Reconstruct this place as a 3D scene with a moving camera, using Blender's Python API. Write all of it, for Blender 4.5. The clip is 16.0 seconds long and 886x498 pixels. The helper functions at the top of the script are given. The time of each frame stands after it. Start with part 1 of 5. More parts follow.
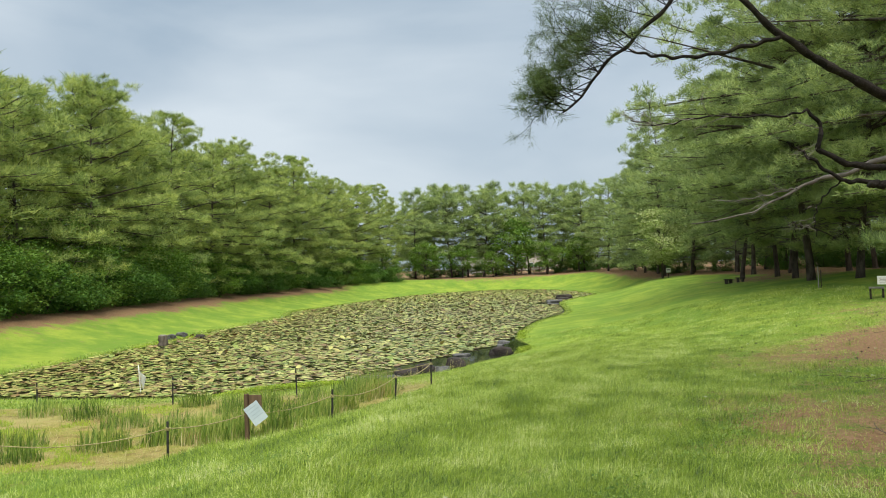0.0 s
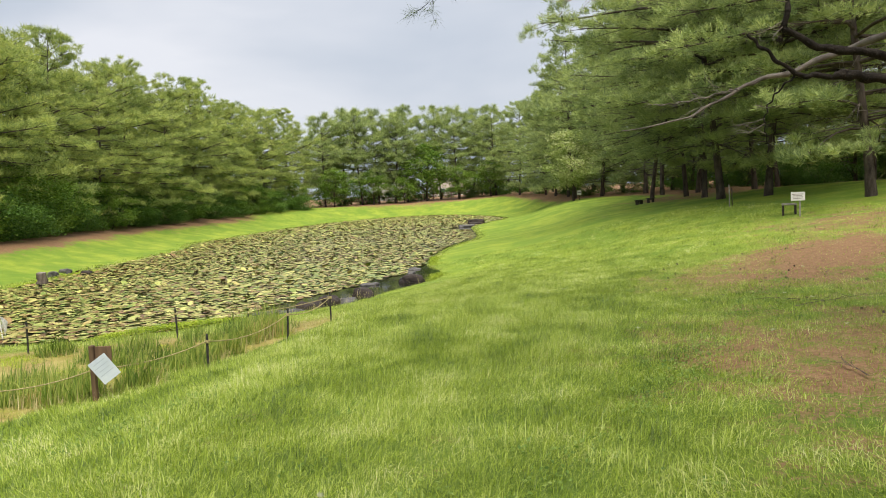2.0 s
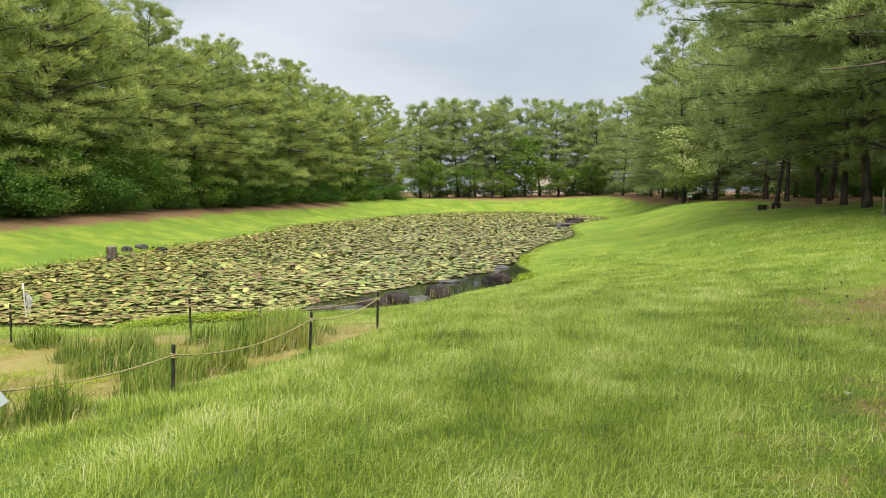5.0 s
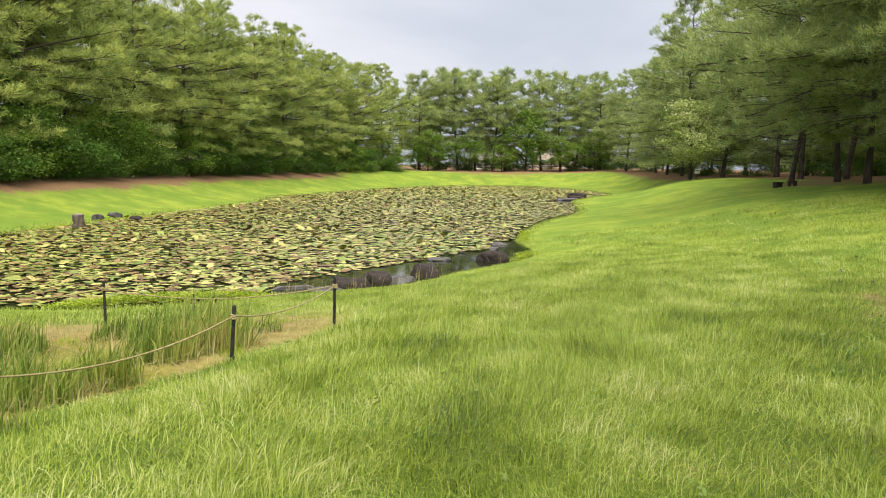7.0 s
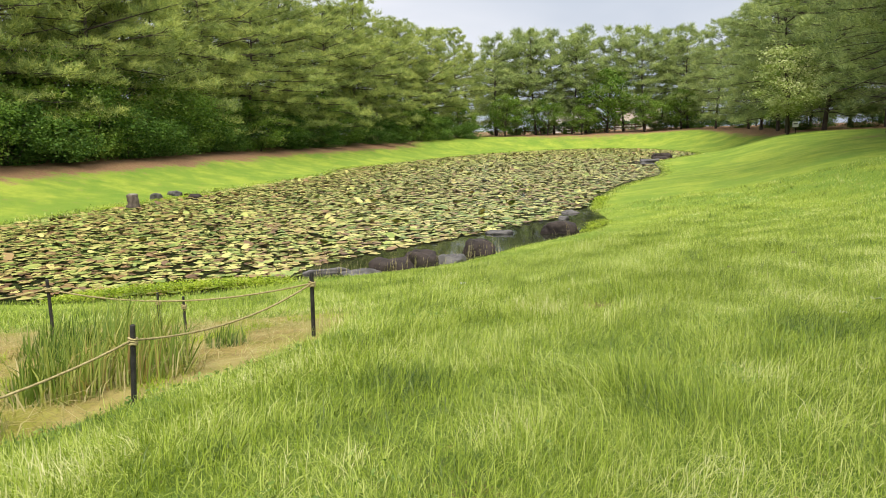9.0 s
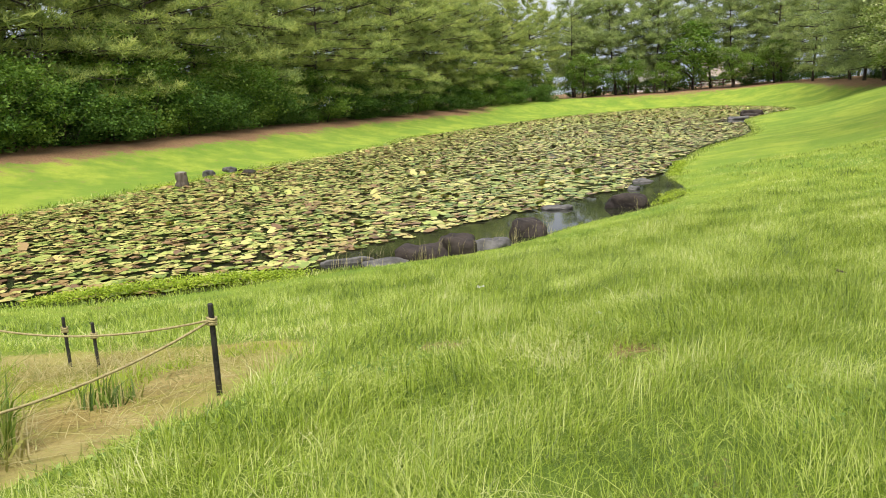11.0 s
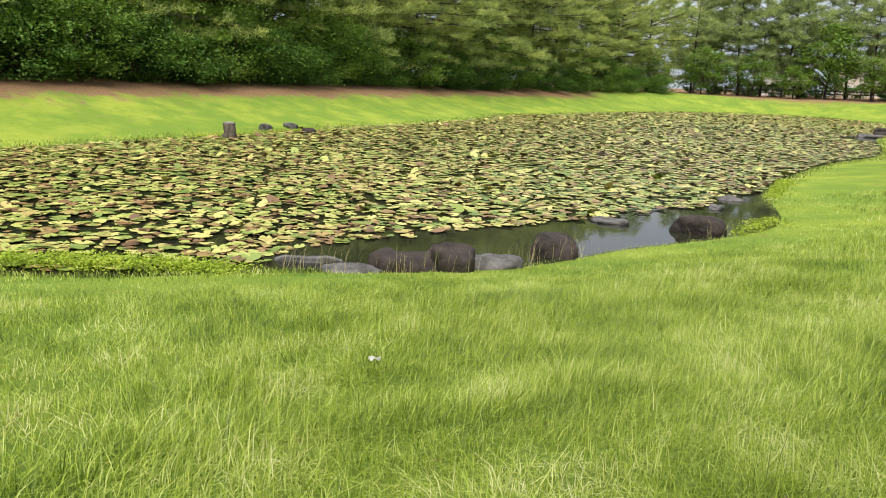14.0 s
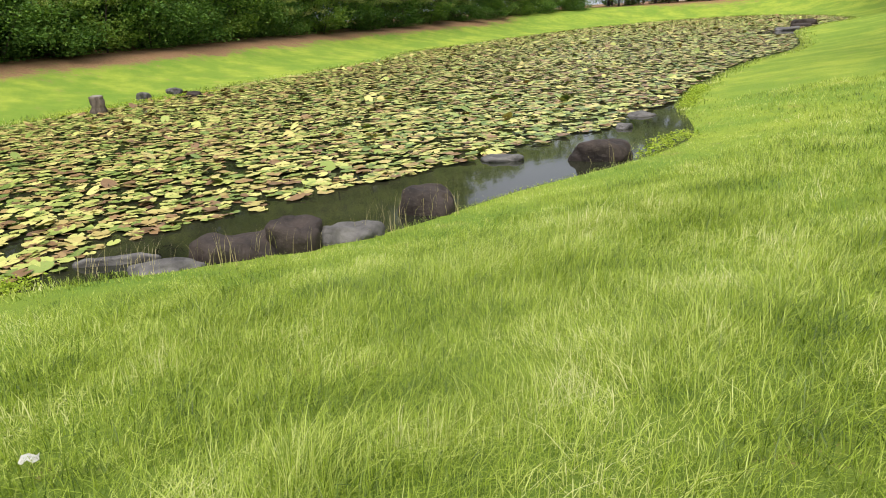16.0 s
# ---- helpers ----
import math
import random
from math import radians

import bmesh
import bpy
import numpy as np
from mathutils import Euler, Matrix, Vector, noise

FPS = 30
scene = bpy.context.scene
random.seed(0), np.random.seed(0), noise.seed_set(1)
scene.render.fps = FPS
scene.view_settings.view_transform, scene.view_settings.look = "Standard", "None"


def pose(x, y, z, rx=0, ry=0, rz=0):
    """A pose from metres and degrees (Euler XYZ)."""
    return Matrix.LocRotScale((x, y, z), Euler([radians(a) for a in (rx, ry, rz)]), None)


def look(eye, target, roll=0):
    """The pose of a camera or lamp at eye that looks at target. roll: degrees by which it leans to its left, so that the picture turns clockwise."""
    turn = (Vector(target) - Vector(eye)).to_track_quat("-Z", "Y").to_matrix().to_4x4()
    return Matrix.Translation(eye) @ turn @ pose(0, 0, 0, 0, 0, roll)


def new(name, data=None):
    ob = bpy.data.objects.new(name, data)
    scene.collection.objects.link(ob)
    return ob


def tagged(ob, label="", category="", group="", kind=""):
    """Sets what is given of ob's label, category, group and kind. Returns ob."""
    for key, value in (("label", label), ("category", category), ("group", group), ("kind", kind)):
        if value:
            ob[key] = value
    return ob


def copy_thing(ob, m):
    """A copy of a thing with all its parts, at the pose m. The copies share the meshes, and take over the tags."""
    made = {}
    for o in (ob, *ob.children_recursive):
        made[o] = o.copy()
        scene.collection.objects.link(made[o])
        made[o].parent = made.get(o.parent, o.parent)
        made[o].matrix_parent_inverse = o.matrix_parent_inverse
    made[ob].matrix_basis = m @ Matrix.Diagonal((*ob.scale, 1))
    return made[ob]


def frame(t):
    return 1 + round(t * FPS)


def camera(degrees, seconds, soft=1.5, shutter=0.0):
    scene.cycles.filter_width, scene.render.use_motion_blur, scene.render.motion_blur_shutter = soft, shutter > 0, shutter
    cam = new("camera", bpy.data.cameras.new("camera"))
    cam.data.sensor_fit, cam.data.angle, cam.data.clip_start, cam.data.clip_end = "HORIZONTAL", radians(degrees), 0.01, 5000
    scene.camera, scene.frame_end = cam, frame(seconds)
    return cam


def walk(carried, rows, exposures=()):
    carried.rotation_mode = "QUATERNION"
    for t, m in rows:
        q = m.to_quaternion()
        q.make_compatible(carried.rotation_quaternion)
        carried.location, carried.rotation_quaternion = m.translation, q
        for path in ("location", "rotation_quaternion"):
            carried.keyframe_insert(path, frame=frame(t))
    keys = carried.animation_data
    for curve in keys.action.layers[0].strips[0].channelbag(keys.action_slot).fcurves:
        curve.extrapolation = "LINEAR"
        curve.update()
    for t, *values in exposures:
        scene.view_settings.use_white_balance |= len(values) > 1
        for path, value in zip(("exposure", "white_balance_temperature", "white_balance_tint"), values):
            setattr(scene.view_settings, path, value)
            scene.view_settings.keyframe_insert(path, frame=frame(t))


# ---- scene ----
cam = camera(60.3, 16.0, soft=1.0)
METRES, EYE, TILT, LEAN, TURN = 18.0, 1.69, 1.55, 1.91, 0.0
ROWS = [
    (0.0, 0.0, 0.0, 0.0, 0.0, 0.0, 0.0),
    (0.5, -0.0002, 0.0224, -0.003, -2.38, -1.15, 0.88),
    (1.0, 0.0042, 0.046, -0.005, -3.96, -4.03, 1.8),
    (1.5, 0.0069, 0.0728, -0.007, -6.03, -5.66, 1.54),
    (2.0, 0.0146, 0.0997, -0.0093, -6.59, -5.53, 0.87),
    (2.5, 0.0211, 0.1283, -0.0142, -5.28, -5.14, -0.32),
    (3.0, 0.0286, 0.1582, -0.0182, -3.01, -4.93, -1.37),
    (3.5, 0.0328, 0.1906, -0.0215, -0.01, -4.96, -1.78),
    (4.0, 0.0376, 0.2248, -0.0247, 0.47, -4.76, -1.48),
    (6.5, 0.0515, 0.3961, -0.0408, 1.49, -7.94, -2.3),
    (7.0, 0.0569, 0.428, -0.0434, 0.95, -7.85, -2.8),
    (7.5, 0.0653, 0.4606, -0.045, 1.79, -8.32, -2.58),
    (8.0, 0.0733, 0.4931, -0.0479, 3.42, -8.9, -1.67),
    (8.5, 0.0828, 0.5236, -0.0499, 5.24, -9.48, -0.78),
    (9.0, 0.0885, 0.5572, -0.0537, 6.92, -10.41, -0.25),
    (9.5, 0.0965, 0.5883, -0.0552, 8.2, -11.81, 0.45),
    (10.0, 0.103, 0.62, -0.0578, 9.46, -13.03, 1.49),
    (12.5, 0.1326, 0.7716, -0.0615, 16.62, -12.76, 0.73),
    (13.0, 0.1396, 0.8013, -0.0634, 16.06, -13.49, -1.0),
    (13.5, 0.1433, 0.8328, -0.066, 17.44, -14.22, -3.04),
    (14.0, 0.1482, 0.8635, -0.0677, 21.51, -14.85, -3.97),
    (14.5, 0.1537, 0.8948, -0.0721, 20.64, -15.72, -2.75),
    (15.0, 0.161, 0.9258, -0.0743, 18.59, -17.76, -0.97),
    (15.5, 0.1658, 0.9534, -0.0769, 16.91, -18.91, 0.77),
    (16.0, 0.1739, 0.9782, -0.0792, 15.64, -19.08, 2.24),
]
EXPOSURES = [(0.0, -0.02, 6350, 7), (1.0, 0.02, 6350, 7), (2.0, 0.13, 6750, 15), (3.5, 0.12, 6600, 12), (4.2, 0.02, 6500, 10), (6.3, 0.2, 6800, 17), (10.0, 0.2, 6650, 15), (16.0, 0.14, 6550, 16)]
walk(cam, [(t, pose(0, 0, EYE, TILT, LEAN, TURN) @ pose(METRES * x, METRES * y, METRES * z, 90 + pitch, roll, yaw)) for t, x, y, z, yaw, pitch, roll in ROWS], EXPOSURES)

# ---- sky and sun ----
SUN_UP, SUN_AZ = 64.0, 172.0   # height, and compass bearing from +y clockwise


def build_world():
    w = bpy.data.worlds.new("overcast_sky")
    w.use_nodes = True
    nt = w.node_tree
    nt.nodes.clear()
    out = nt.nodes.new("ShaderNodeOutputWorld")
    sky = nt.nodes.new("ShaderNodeTexSky")
    sky.sky_type = 'NISHITA'
    sky.sun_disc = False
    sky.sun_elevation = radians(SUN_UP)
    sky.sun_rotation = radians(SUN_AZ)
    sky.dust_density = 3.0
    b1 = nt.nodes.new("ShaderNodeBackground")
    b1.inputs[1].default_value = 0.10
    nt.links.new(sky.outputs[0], b1.inputs[0])
    # cloud deck over the whole sky
    tc = nt.nodes.new("ShaderNodeTexCoord")
    mp = nt.nodes.new("ShaderNodeMapping")
    mp.inputs["Scale"].default_value = (1.0, 1.0, 3.2)
    nt.links.new(tc.outputs["Generated"], mp.inputs[0])
    n = nt.nodes.new("ShaderNodeTexNoise")
    n.inputs["Scale"].default_value = 1.9
    n.inputs["Detail"].default_value = 5.0
    n.inputs["Roughness"].default_value = 0.45
    n.inputs["Distortion"].default_value = 0.3
    nt.links.new(mp.outputs[0], n.inputs["Vector"])
    r = nt.nodes.new("ShaderNodeValToRGB")
    r.color_ramp.elements[0].position, r.color_ramp.elements[1].position = 0.35, 0.68
    r.color_ramp.elements[0].color = (0.42, 0.52, 0.63, 1)
    r.color_ramp.elements[1].color = (0.78, 0.84, 0.90, 1)
    nt.links.new(n.outputs["Fac"], r.inputs[0])
    b2 = nt.nodes.new("ShaderNodeBackground")
    b2.inputs[1].default_value = CLOUD
    nt.links.new(r.outputs[0], b2.inputs[0])
    mix = nt.nodes.new("ShaderNodeMixShader")
    mix.inputs[0].default_value = 0.88
    nt.links.new(b1.outputs[0], mix.inputs[1])
    nt.links.new(b2.outputs[0], mix.inputs[2])
    nt.links.new(mix.outputs[0], out.inputs[0])
    scene.world = w


CLOUD = 1.0
build_world()
sun_data = bpy.data.lights.new("sun", 'SUN')
sun_data.energy, sun_data.angle, sun_data.color = 4.8, radians(50), (1.0, 0.95, 0.84)
sun = new("sun", sun_data)
az, up = radians(SUN_AZ), radians(SUN_UP)
sun_dir = Vector((math.sin(az) * math.cos(up), math.cos(az) * math.cos(up), math.sin(up)))
sun.matrix_world = look(sun_dir * 60, (0, 0, 0))


# ---- materials ----
def nodes(name):
    m = bpy.data.materials.new(name)
    m.use_nodes = True
    nt = m.node_tree
    return m, nt, nt.nodes["Principled BSDF"]


def noise_node(nt, scale, detail=4.0, rough=0.55, vec=None, stretch=None):
    n = nt.nodes.new("ShaderNodeTexNoise")
    n.inputs["Scale"].default_value, n.inputs["Detail"].default_value, n.inputs["Roughness"].default_value = scale, detail, rough
    if vec is None:
        geo = nt.nodes.new("ShaderNodeNewGeometry")
        vec = geo.outputs["Position"]
    if stretch:
        mp = nt.nodes.new("ShaderNodeMapping")
        mp.inputs["Scale"].default_value = stretch
        nt.links.new(vec, mp.inputs[0])
        vec = mp.outputs[0]
    nt.links.new(vec, n.inputs["Vector"])
    return n.outputs["Fac"]


def ramp(nt, fac, stops):
    r = nt.nodes.new("ShaderNodeValToRGB")
    e = r.color_ramp.elements
    while len(e) < len(stops):
        e.new(0.5)
    for i, (p, c) in enumerate(stops):
        e[i].position = p
        e[i].color = (*c, 1) if len(c) == 3 else c
    nt.links.new(fac, r.inputs[0])
    return r.outputs[0]


def mixc(nt, fac, a, b, kind='MIX'):
    m = nt.nodes.new("ShaderNodeMix")
    m.data_type, m.blend_type = 'RGBA', kind
    for sock, v in ((m.inputs[0], fac), (m.inputs[6], a), (m.inputs[7], b)):
        if isinstance(v, (int, float)):
            sock.default_value = v
        elif isinstance(v, tuple):
            sock.default_value = (*v, 1)
        else:
            nt.links.new(v, sock)
    return m.outputs[2]


def math_node(nt, op, a, b=0.0, clamp=False):
    m = nt.nodes.new("ShaderNodeMath")
    m.operation, m.use_clamp = op, clamp
    for sock, v in ((m.inputs[0], a), (m.inputs[1], b)):
        if isinstance(v, (int, float)):
            sock.default_value = v
        else:
            nt.links.new(v, sock)
    return m.outputs[0]


def bump(nt, bsdf, height, strength=0.4, dist=0.02):
    b = nt.nodes.new("ShaderNodeBump")
    b.inputs["Strength"].default_value, b.inputs["Distance"].default_value = strength, dist
    nt.links.new(height, b.inputs["Height"])
    nt.links.new(b.outputs[0], bsdf.inputs["Normal"])


def attr(nt, name):
    a = nt.nodes.new("ShaderNodeAttribute")
    a.attribute_name = name
    return a.outputs["Fac"]


def island(nt):
    return nt.nodes.new("ShaderNodeNewGeometry").outputs["Random Per Island"]


def leafy(name, stops, wide=0.25, translucent=0.35, rough=0.55, gloss=0.3, patch=0.5, lift=0.3):
    """Thin leaf: varied from leaf to leaf and in broad patches, with some light passing through."""
    m, nt, b = nodes(name)
    fine = island(nt)
    broad = math_node(nt, 'MULTIPLY', math_node(nt, 'SUBTRACT', noise_node(nt, wide, 3.0), 0.28), 2.2, True)
    f = math_node(nt, 'ADD', math_node(nt, 'MULTIPLY', fine, 1 - patch), math_node(nt, 'MULTIPLY', broad, patch))
    col = ramp(nt, f, stops)
    nt.links.new(col, b.inputs["Base Color"])
    b.inputs["Roughness"].default_value = rough
    b.inputs["Specular IOR Level"].default_value = gloss
    tr = nt.nodes.new("ShaderNodeBsdfTranslucent")
    if lift:
        # shading normal bent up to the sky to brighten grass and foliage tops
        geo = nt.nodes.new("ShaderNodeNewGeometry")
        vm = nt.nodes.new("ShaderNodeMix")
        vm.data_type = 'VECTOR'
        vm.inputs[0].default_value = lift
        nt.links.new(geo.outputs["Normal"], vm.inputs[4])
        vm.inputs[5].default_value = (0, 0, 1)
        vn = nt.nodes.new("ShaderNodeVectorMath")
        vn.operation = 'NORMALIZE'
        nt.links.new(vm.outputs[1], vn.inputs[0])
        nt.links.new(vn.outputs[0], b.inputs["Normal"])
    nt.links.new(mixc(nt, 1.0, col, (1.0, 1.02, 0.6), 'MULTIPLY'), tr.inputs[0])
    mx = nt.nodes.new("ShaderNodeMixShader")
    mx.inputs[0].default_value = translucent
    out = nt.nodes["Material Output"]
    nt.links.new(b.outputs[0], mx.inputs[1])
    nt.links.new(tr.outputs[0], mx.inputs[2])
    nt.links.new(mx.outputs[0], out.inputs[0])
    return m


def rough_solid(name, c0, c1, scale=6.0, rough=0.85, bumps=0.4, dist=0.02, stretch=None, fine=None, gloss=0.3):
    m, nt, b = nodes(name)
    f = noise_node(nt, scale, 6.0, 0.6, stretch=stretch)
    col = ramp(nt, f, [(0.32, c0), (0.68, c1)])
    if fine:
        col = mixc(nt, ramp(nt, noise_node(nt, scale * 7, 4.0, 0.7), [(0.55, (0, 0, 0)), (0.72, (0.7, 0.7, 0.7))]), col, fine)
    nt.links.new(col, b.inputs["Base Color"])
    b.inputs["Roughness"].default_value = rough
    b.inputs["Specular IOR Level"].default_value = gloss
    bump(nt, b, noise_node(nt, scale * 3, 8.0, 0.65, stretch=stretch), bumps, dist)
    return m


def ground_material():
    m, nt, b = nodes("park_ground")
    broad = noise_node(nt, 0.22, 4.0)
    mid = noise_node(nt, 1.6, 6.0, 0.65)
    fine = noise_node(nt, 26.0, 6.0, 0.75)
    turf = ramp(nt, mid, [(0.25, (0.14, 0.25, 0.030)), (0.5, (0.24, 0.345, 0.045)), (0.75, (0.34, 0.43, 0.065))])
    turf = mixc(nt, ramp(nt, broad, [(0.35, (0, 0, 0)), (0.7, (0.55, 0.55, 0.55))]), turf, (0.42, 0.48, 0.07))
    turf = mixc(nt, ramp(nt, noise_node(nt, 0.5, 5.0, 0.65), [(0.42, (0.7, 0.7, 0.7)), (0.58, (0, 0, 0))]), turf, (0.13, 0.25, 0.035))
    turf = mixc(nt, ramp(nt, fine, [(0.3, (0.45, 0.45, 0.45)), (0.6, (0, 0, 0))]), turf, (0.09, 0.14, 0.015))
    litter = ramp(nt, noise_node(nt, 9.0, 8.0, 0.75), [(0.25, (0.075, 0.045, 0.024)), (0.5, (0.235, 0.132, 0.068)), (0.75, (0.37, 0.24, 0.14))])
    litter = mixc(nt, ramp(nt, fine, [(0.45, (0, 0, 0)), (0.7, (0.5, 0.5, 0.5))]), litter, (0.42, 0.31, 0.19))
    mud = ramp(nt, noise_node(nt, 3.2, 8.0, 0.75), [(0.28, (0.11, 0.075, 0.028)), (0.48, (0.33, 0.26, 0.085)), (0.70, (0.54, 0.45, 0.20))])
    mud = mixc(nt, ramp(nt, noise_node(nt, 1.3, 6.0, 0.75), [(0.44, (0, 0, 0)), (0.60, (0.85, 0.85, 0.85))]), mud, (0.27, 0.30, 0.04))
    mud = mixc(nt, ramp(nt, noise_node(nt, 38.0, 6.0, 0.8), [(0.50, (0, 0, 0)), (0.66, (0.85, 0.85, 0.85))]), mud, (0.10, 0.07, 0.032))
    mud = mixc(nt, ramp(nt, noise_node(nt, 0.45, 3.0), [(0.48, (0, 0, 0)), (0.62, (0.55, 0.55, 0.55))]), mud, (0.44, 0.37, 0.16))
    # turf mixes to a darker mottled green towards the walked path
    turf = mixc(nt, math_node(nt, 'MULTIPLY', attr(nt, "near_path"), 0.75), turf, ramp(nt, noise_node(nt, 60.0, 6.0, 0.8), [(0.3, (0.035, 0.07, 0.012)), (0.62, (0.13, 0.20, 0.03))]))
    edge = math_node(nt, 'SUBTRACT', math_node(nt, 'ADD', mid, fine), 1.0)
    k1 = math_node(nt, 'ADD', attr(nt, "litter"), math_node(nt, 'MULTIPLY', edge, 2.0))
    k2 = math_node(nt, 'ADD', attr(nt, "mud"), math_node(nt, 'MULTIPLY', edge, 0.6))
    c = mixc(nt, ramp(nt, k1, [(0.3, (0, 0, 0)), (0.62, (1, 1, 1))]), turf, litter)
    c = mixc(nt, ramp(nt, k2, [(0.4, (0, 0, 0)), (0.58, (1, 1, 1))]), c, mud)
    k3 = math_node(nt, 'ADD', attr(nt, "bed"), math_node(nt, 'MULTIPLY', edge, 0.3))
    c = mixc(nt, ramp(nt, k3, [(0.4, (0, 0, 0)), (0.6, (1, 1, 1))]), c, (0.045, 0.035, 0.022))
    nt.links.new(c, b.inputs["Base Color"])
    b.inputs["Roughness"].default_value = 0.9
    b.inputs["Specular IOR Level"].default_value = 0.15
    h = math_node(nt, 'ADD', math_node(nt, 'MULTIPLY', mid, 0.5), math_node(nt, 'MULTIPLY', fine, 0.6))
    bump(nt, b, h, 0.7, 0.06)
    return m


def water_material():
    m, nt, b = nodes("pond_water")
    c = ramp(nt, noise_node(nt, 0.6, 5.0), [(0.3, (0.010, 0.013, 0.008)), (0.7, (0.030, 0.032, 0.018))])
    nt.links.new(c, b.inputs["Base Color"])
    b.inputs["Roughness"].default_value = 0.04
    b.inputs["IOR"].default_value = 1.33
    bump(nt, b, noise_node(nt, 7.0, 3.0, 0.5, stretch=(1, 0.5, 1)), 0.025, 0.02)
    return m


def pad_material():
    """Lily pads: fresh, yellowing and brown ones, pale where the leaf turns up."""
    m, nt, b = nodes("lily_pad_leaf")
    r = island(nt)
    o = nt.nodes.new("ShaderNodeObjectInfo").outputs["Random"]
    f = math_node(nt, 'FRACT', math_node(nt, 'ADD', r, o))
    broad = noise_node(nt, 0.16, 3.0)
    f2 = math_node(nt, 'ADD', math_node(nt, 'MULTIPLY', f, 0.86), math_node(nt, 'MULTIPLY', math_node(nt, 'SUBTRACT', broad, 0.35), 0.45))
    c = ramp(nt, f2, [(0.0, (0.07, 0.14, 0.030)), (0.16, (0.17, 0.25, 0.05)), (0.34, (0.36, 0.42, 0.10)), (0.52, (0.56, 0.55, 0.18)), (0.66, (0.45, 0.38, 0.13)), (0.80, (0.27, 0.16, 0.07)), (1.0, (0.10, 0.055, 0.035))])
    c = mixc(nt, ramp(nt, noise_node(nt, 22.0, 5.0, 0.7), [(0.52, (0, 0, 0)), (0.72, (0.6, 0.6, 0.6))]), c, (0.25, 0.19, 0.07))
    nt.links.new(c, b.inputs["Base Color"])
    b.inputs["Roughness"].default_value = 0.38
    b.inputs["Specular IOR Level"].default_value = 0.45
    bump(nt, b, noise_node(nt, 30.0, 3.0), 0.25, 0.01)
    return m


MAT_GROUND = ground_material()
MAT_WATER = water_material()
MAT_PAD = pad_material()
MAT_GRASS = leafy("grass_blade", [(0.14, (0.055, 0.105, 0.012)), (0.36, (0.185, 0.275, 0.024)), (0.58, (0.34, 0.45, 0.05)), (0.76, (0.52, 0.59, 0.17)), (0.90, (0.70, 0.69, 0.40))], wide=1.25, translucent=0.3, lift=0.3, patch=0.46, rough=0.40, gloss=0.4)
MAT_REED = leafy("reed_blade", [(0.15, (0.05, 0.10, 0.014)), (0.48, (0.17, 0.26, 0.035)), (0.78, (0.36, 0.40, 0.09)), (0.95, (0.38, 0.26, 0.11))], wide=0.9, translucent=0.3, lift=0.25)
MAT_NEEDLE = leafy("pine_needles", [(0.12, (0.08, 0.135, 0.034)), (0.42, (0.24, 0.33, 0.08)), (0.75, (0.50, 0.56, 0.15))], wide=0.5, translucent=0.32, lift=0.4)
MAT_NEEDLE_FAR = leafy("blue_green_pine_needles", [(0.12, (0.08, 0.135, 0.05)), (0.42, (0.23, 0.315, 0.10)), (0.75, (0.44, 0.52, 0.18))], wide=0.5, translucent=0.32, lift=0.4)
# darker than the other needle greens, only on the overhanging pine
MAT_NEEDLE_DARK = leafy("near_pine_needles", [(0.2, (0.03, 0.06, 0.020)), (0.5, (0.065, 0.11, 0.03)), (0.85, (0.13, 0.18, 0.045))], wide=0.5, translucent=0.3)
MAT_SHRUB = leafy("shrub_leaf", [(0.15, (0.03, 0.08, 0.012)), (0.5, (0.075, 0.165, 0.024)), (0.85, (0.17, 0.29, 0.05))], wide=0.5, translucent=0.25, gloss=0.2)
MAT_BROAD = leafy("broad_leaf", [(0.2, (0.07, 0.15, 0.02)), (0.5, (0.14, 0.25, 0.035)), (0.85, (0.25, 0.36, 0.07))], wide=0.3, gloss=0.2)
MAT_BLOSSOM = leafy("flowering_leaf", [(0.2, (0.20, 0.30, 0.06)), (0.5, (0.42, 0.50, 0.18)), (0.8, (0.68, 0.70, 0.42))], wide=0.3)
MAT_STRAW = leafy("straw", [(0.2, (0.22, 0.24, 0.06)), (0.5, (0.42, 0.38, 0.16)), (0.85, (0.58, 0.50, 0.28))], wide=2.0, lift=0.4)
MAT_BARK = rough_solid("pine_bark", (0.03, 0.025, 0.021), (0.12, 0.098, 0.08), 5.0, 0.95, 0.9, 0.05, stretch=(1, 1, 0.35), fine=(0.18, 0.155, 0.13), gloss=0.1)
# bark darkened to near black: the backlight on the limbs is in the colour
MAT_LIMB_BACKLIT = rough_solid("backlit_limb_bark", (0.010, 0.009, 0.008), (0.042, 0.035, 0.030), 7.0, 0.95, 0.9, 0.03, fine=(0.10, 0.09, 0.08), gloss=0.1)
MAT_DEADWOOD = rough_solid("dead_grey_branch", (0.07, 0.06, 0.052), (0.24, 0.21, 0.185), 5.0, 0.95, 0.5, 0.02)
MAT_TWIG = rough_solid("dead_twig", (0.14, 0.12, 0.10), (0.32, 0.29, 0.25), 9.0, 0.9, 0.3, 0.01)
MAT_ROCK = rough_solid("dark_wet_rock", (0.016, 0.013, 0.012), (0.055, 0.042, 0.036), 4.0, 0.7, 0.7, 0.04, fine=(0.09, 0.075, 0.065), gloss=0.3)
MAT_ROCK_GREY = rough_solid("grey_rock", (0.04, 0.039, 0.038), (0.16, 0.155, 0.15), 5.0, 0.6, 0.9, 0.03, gloss=0.5)
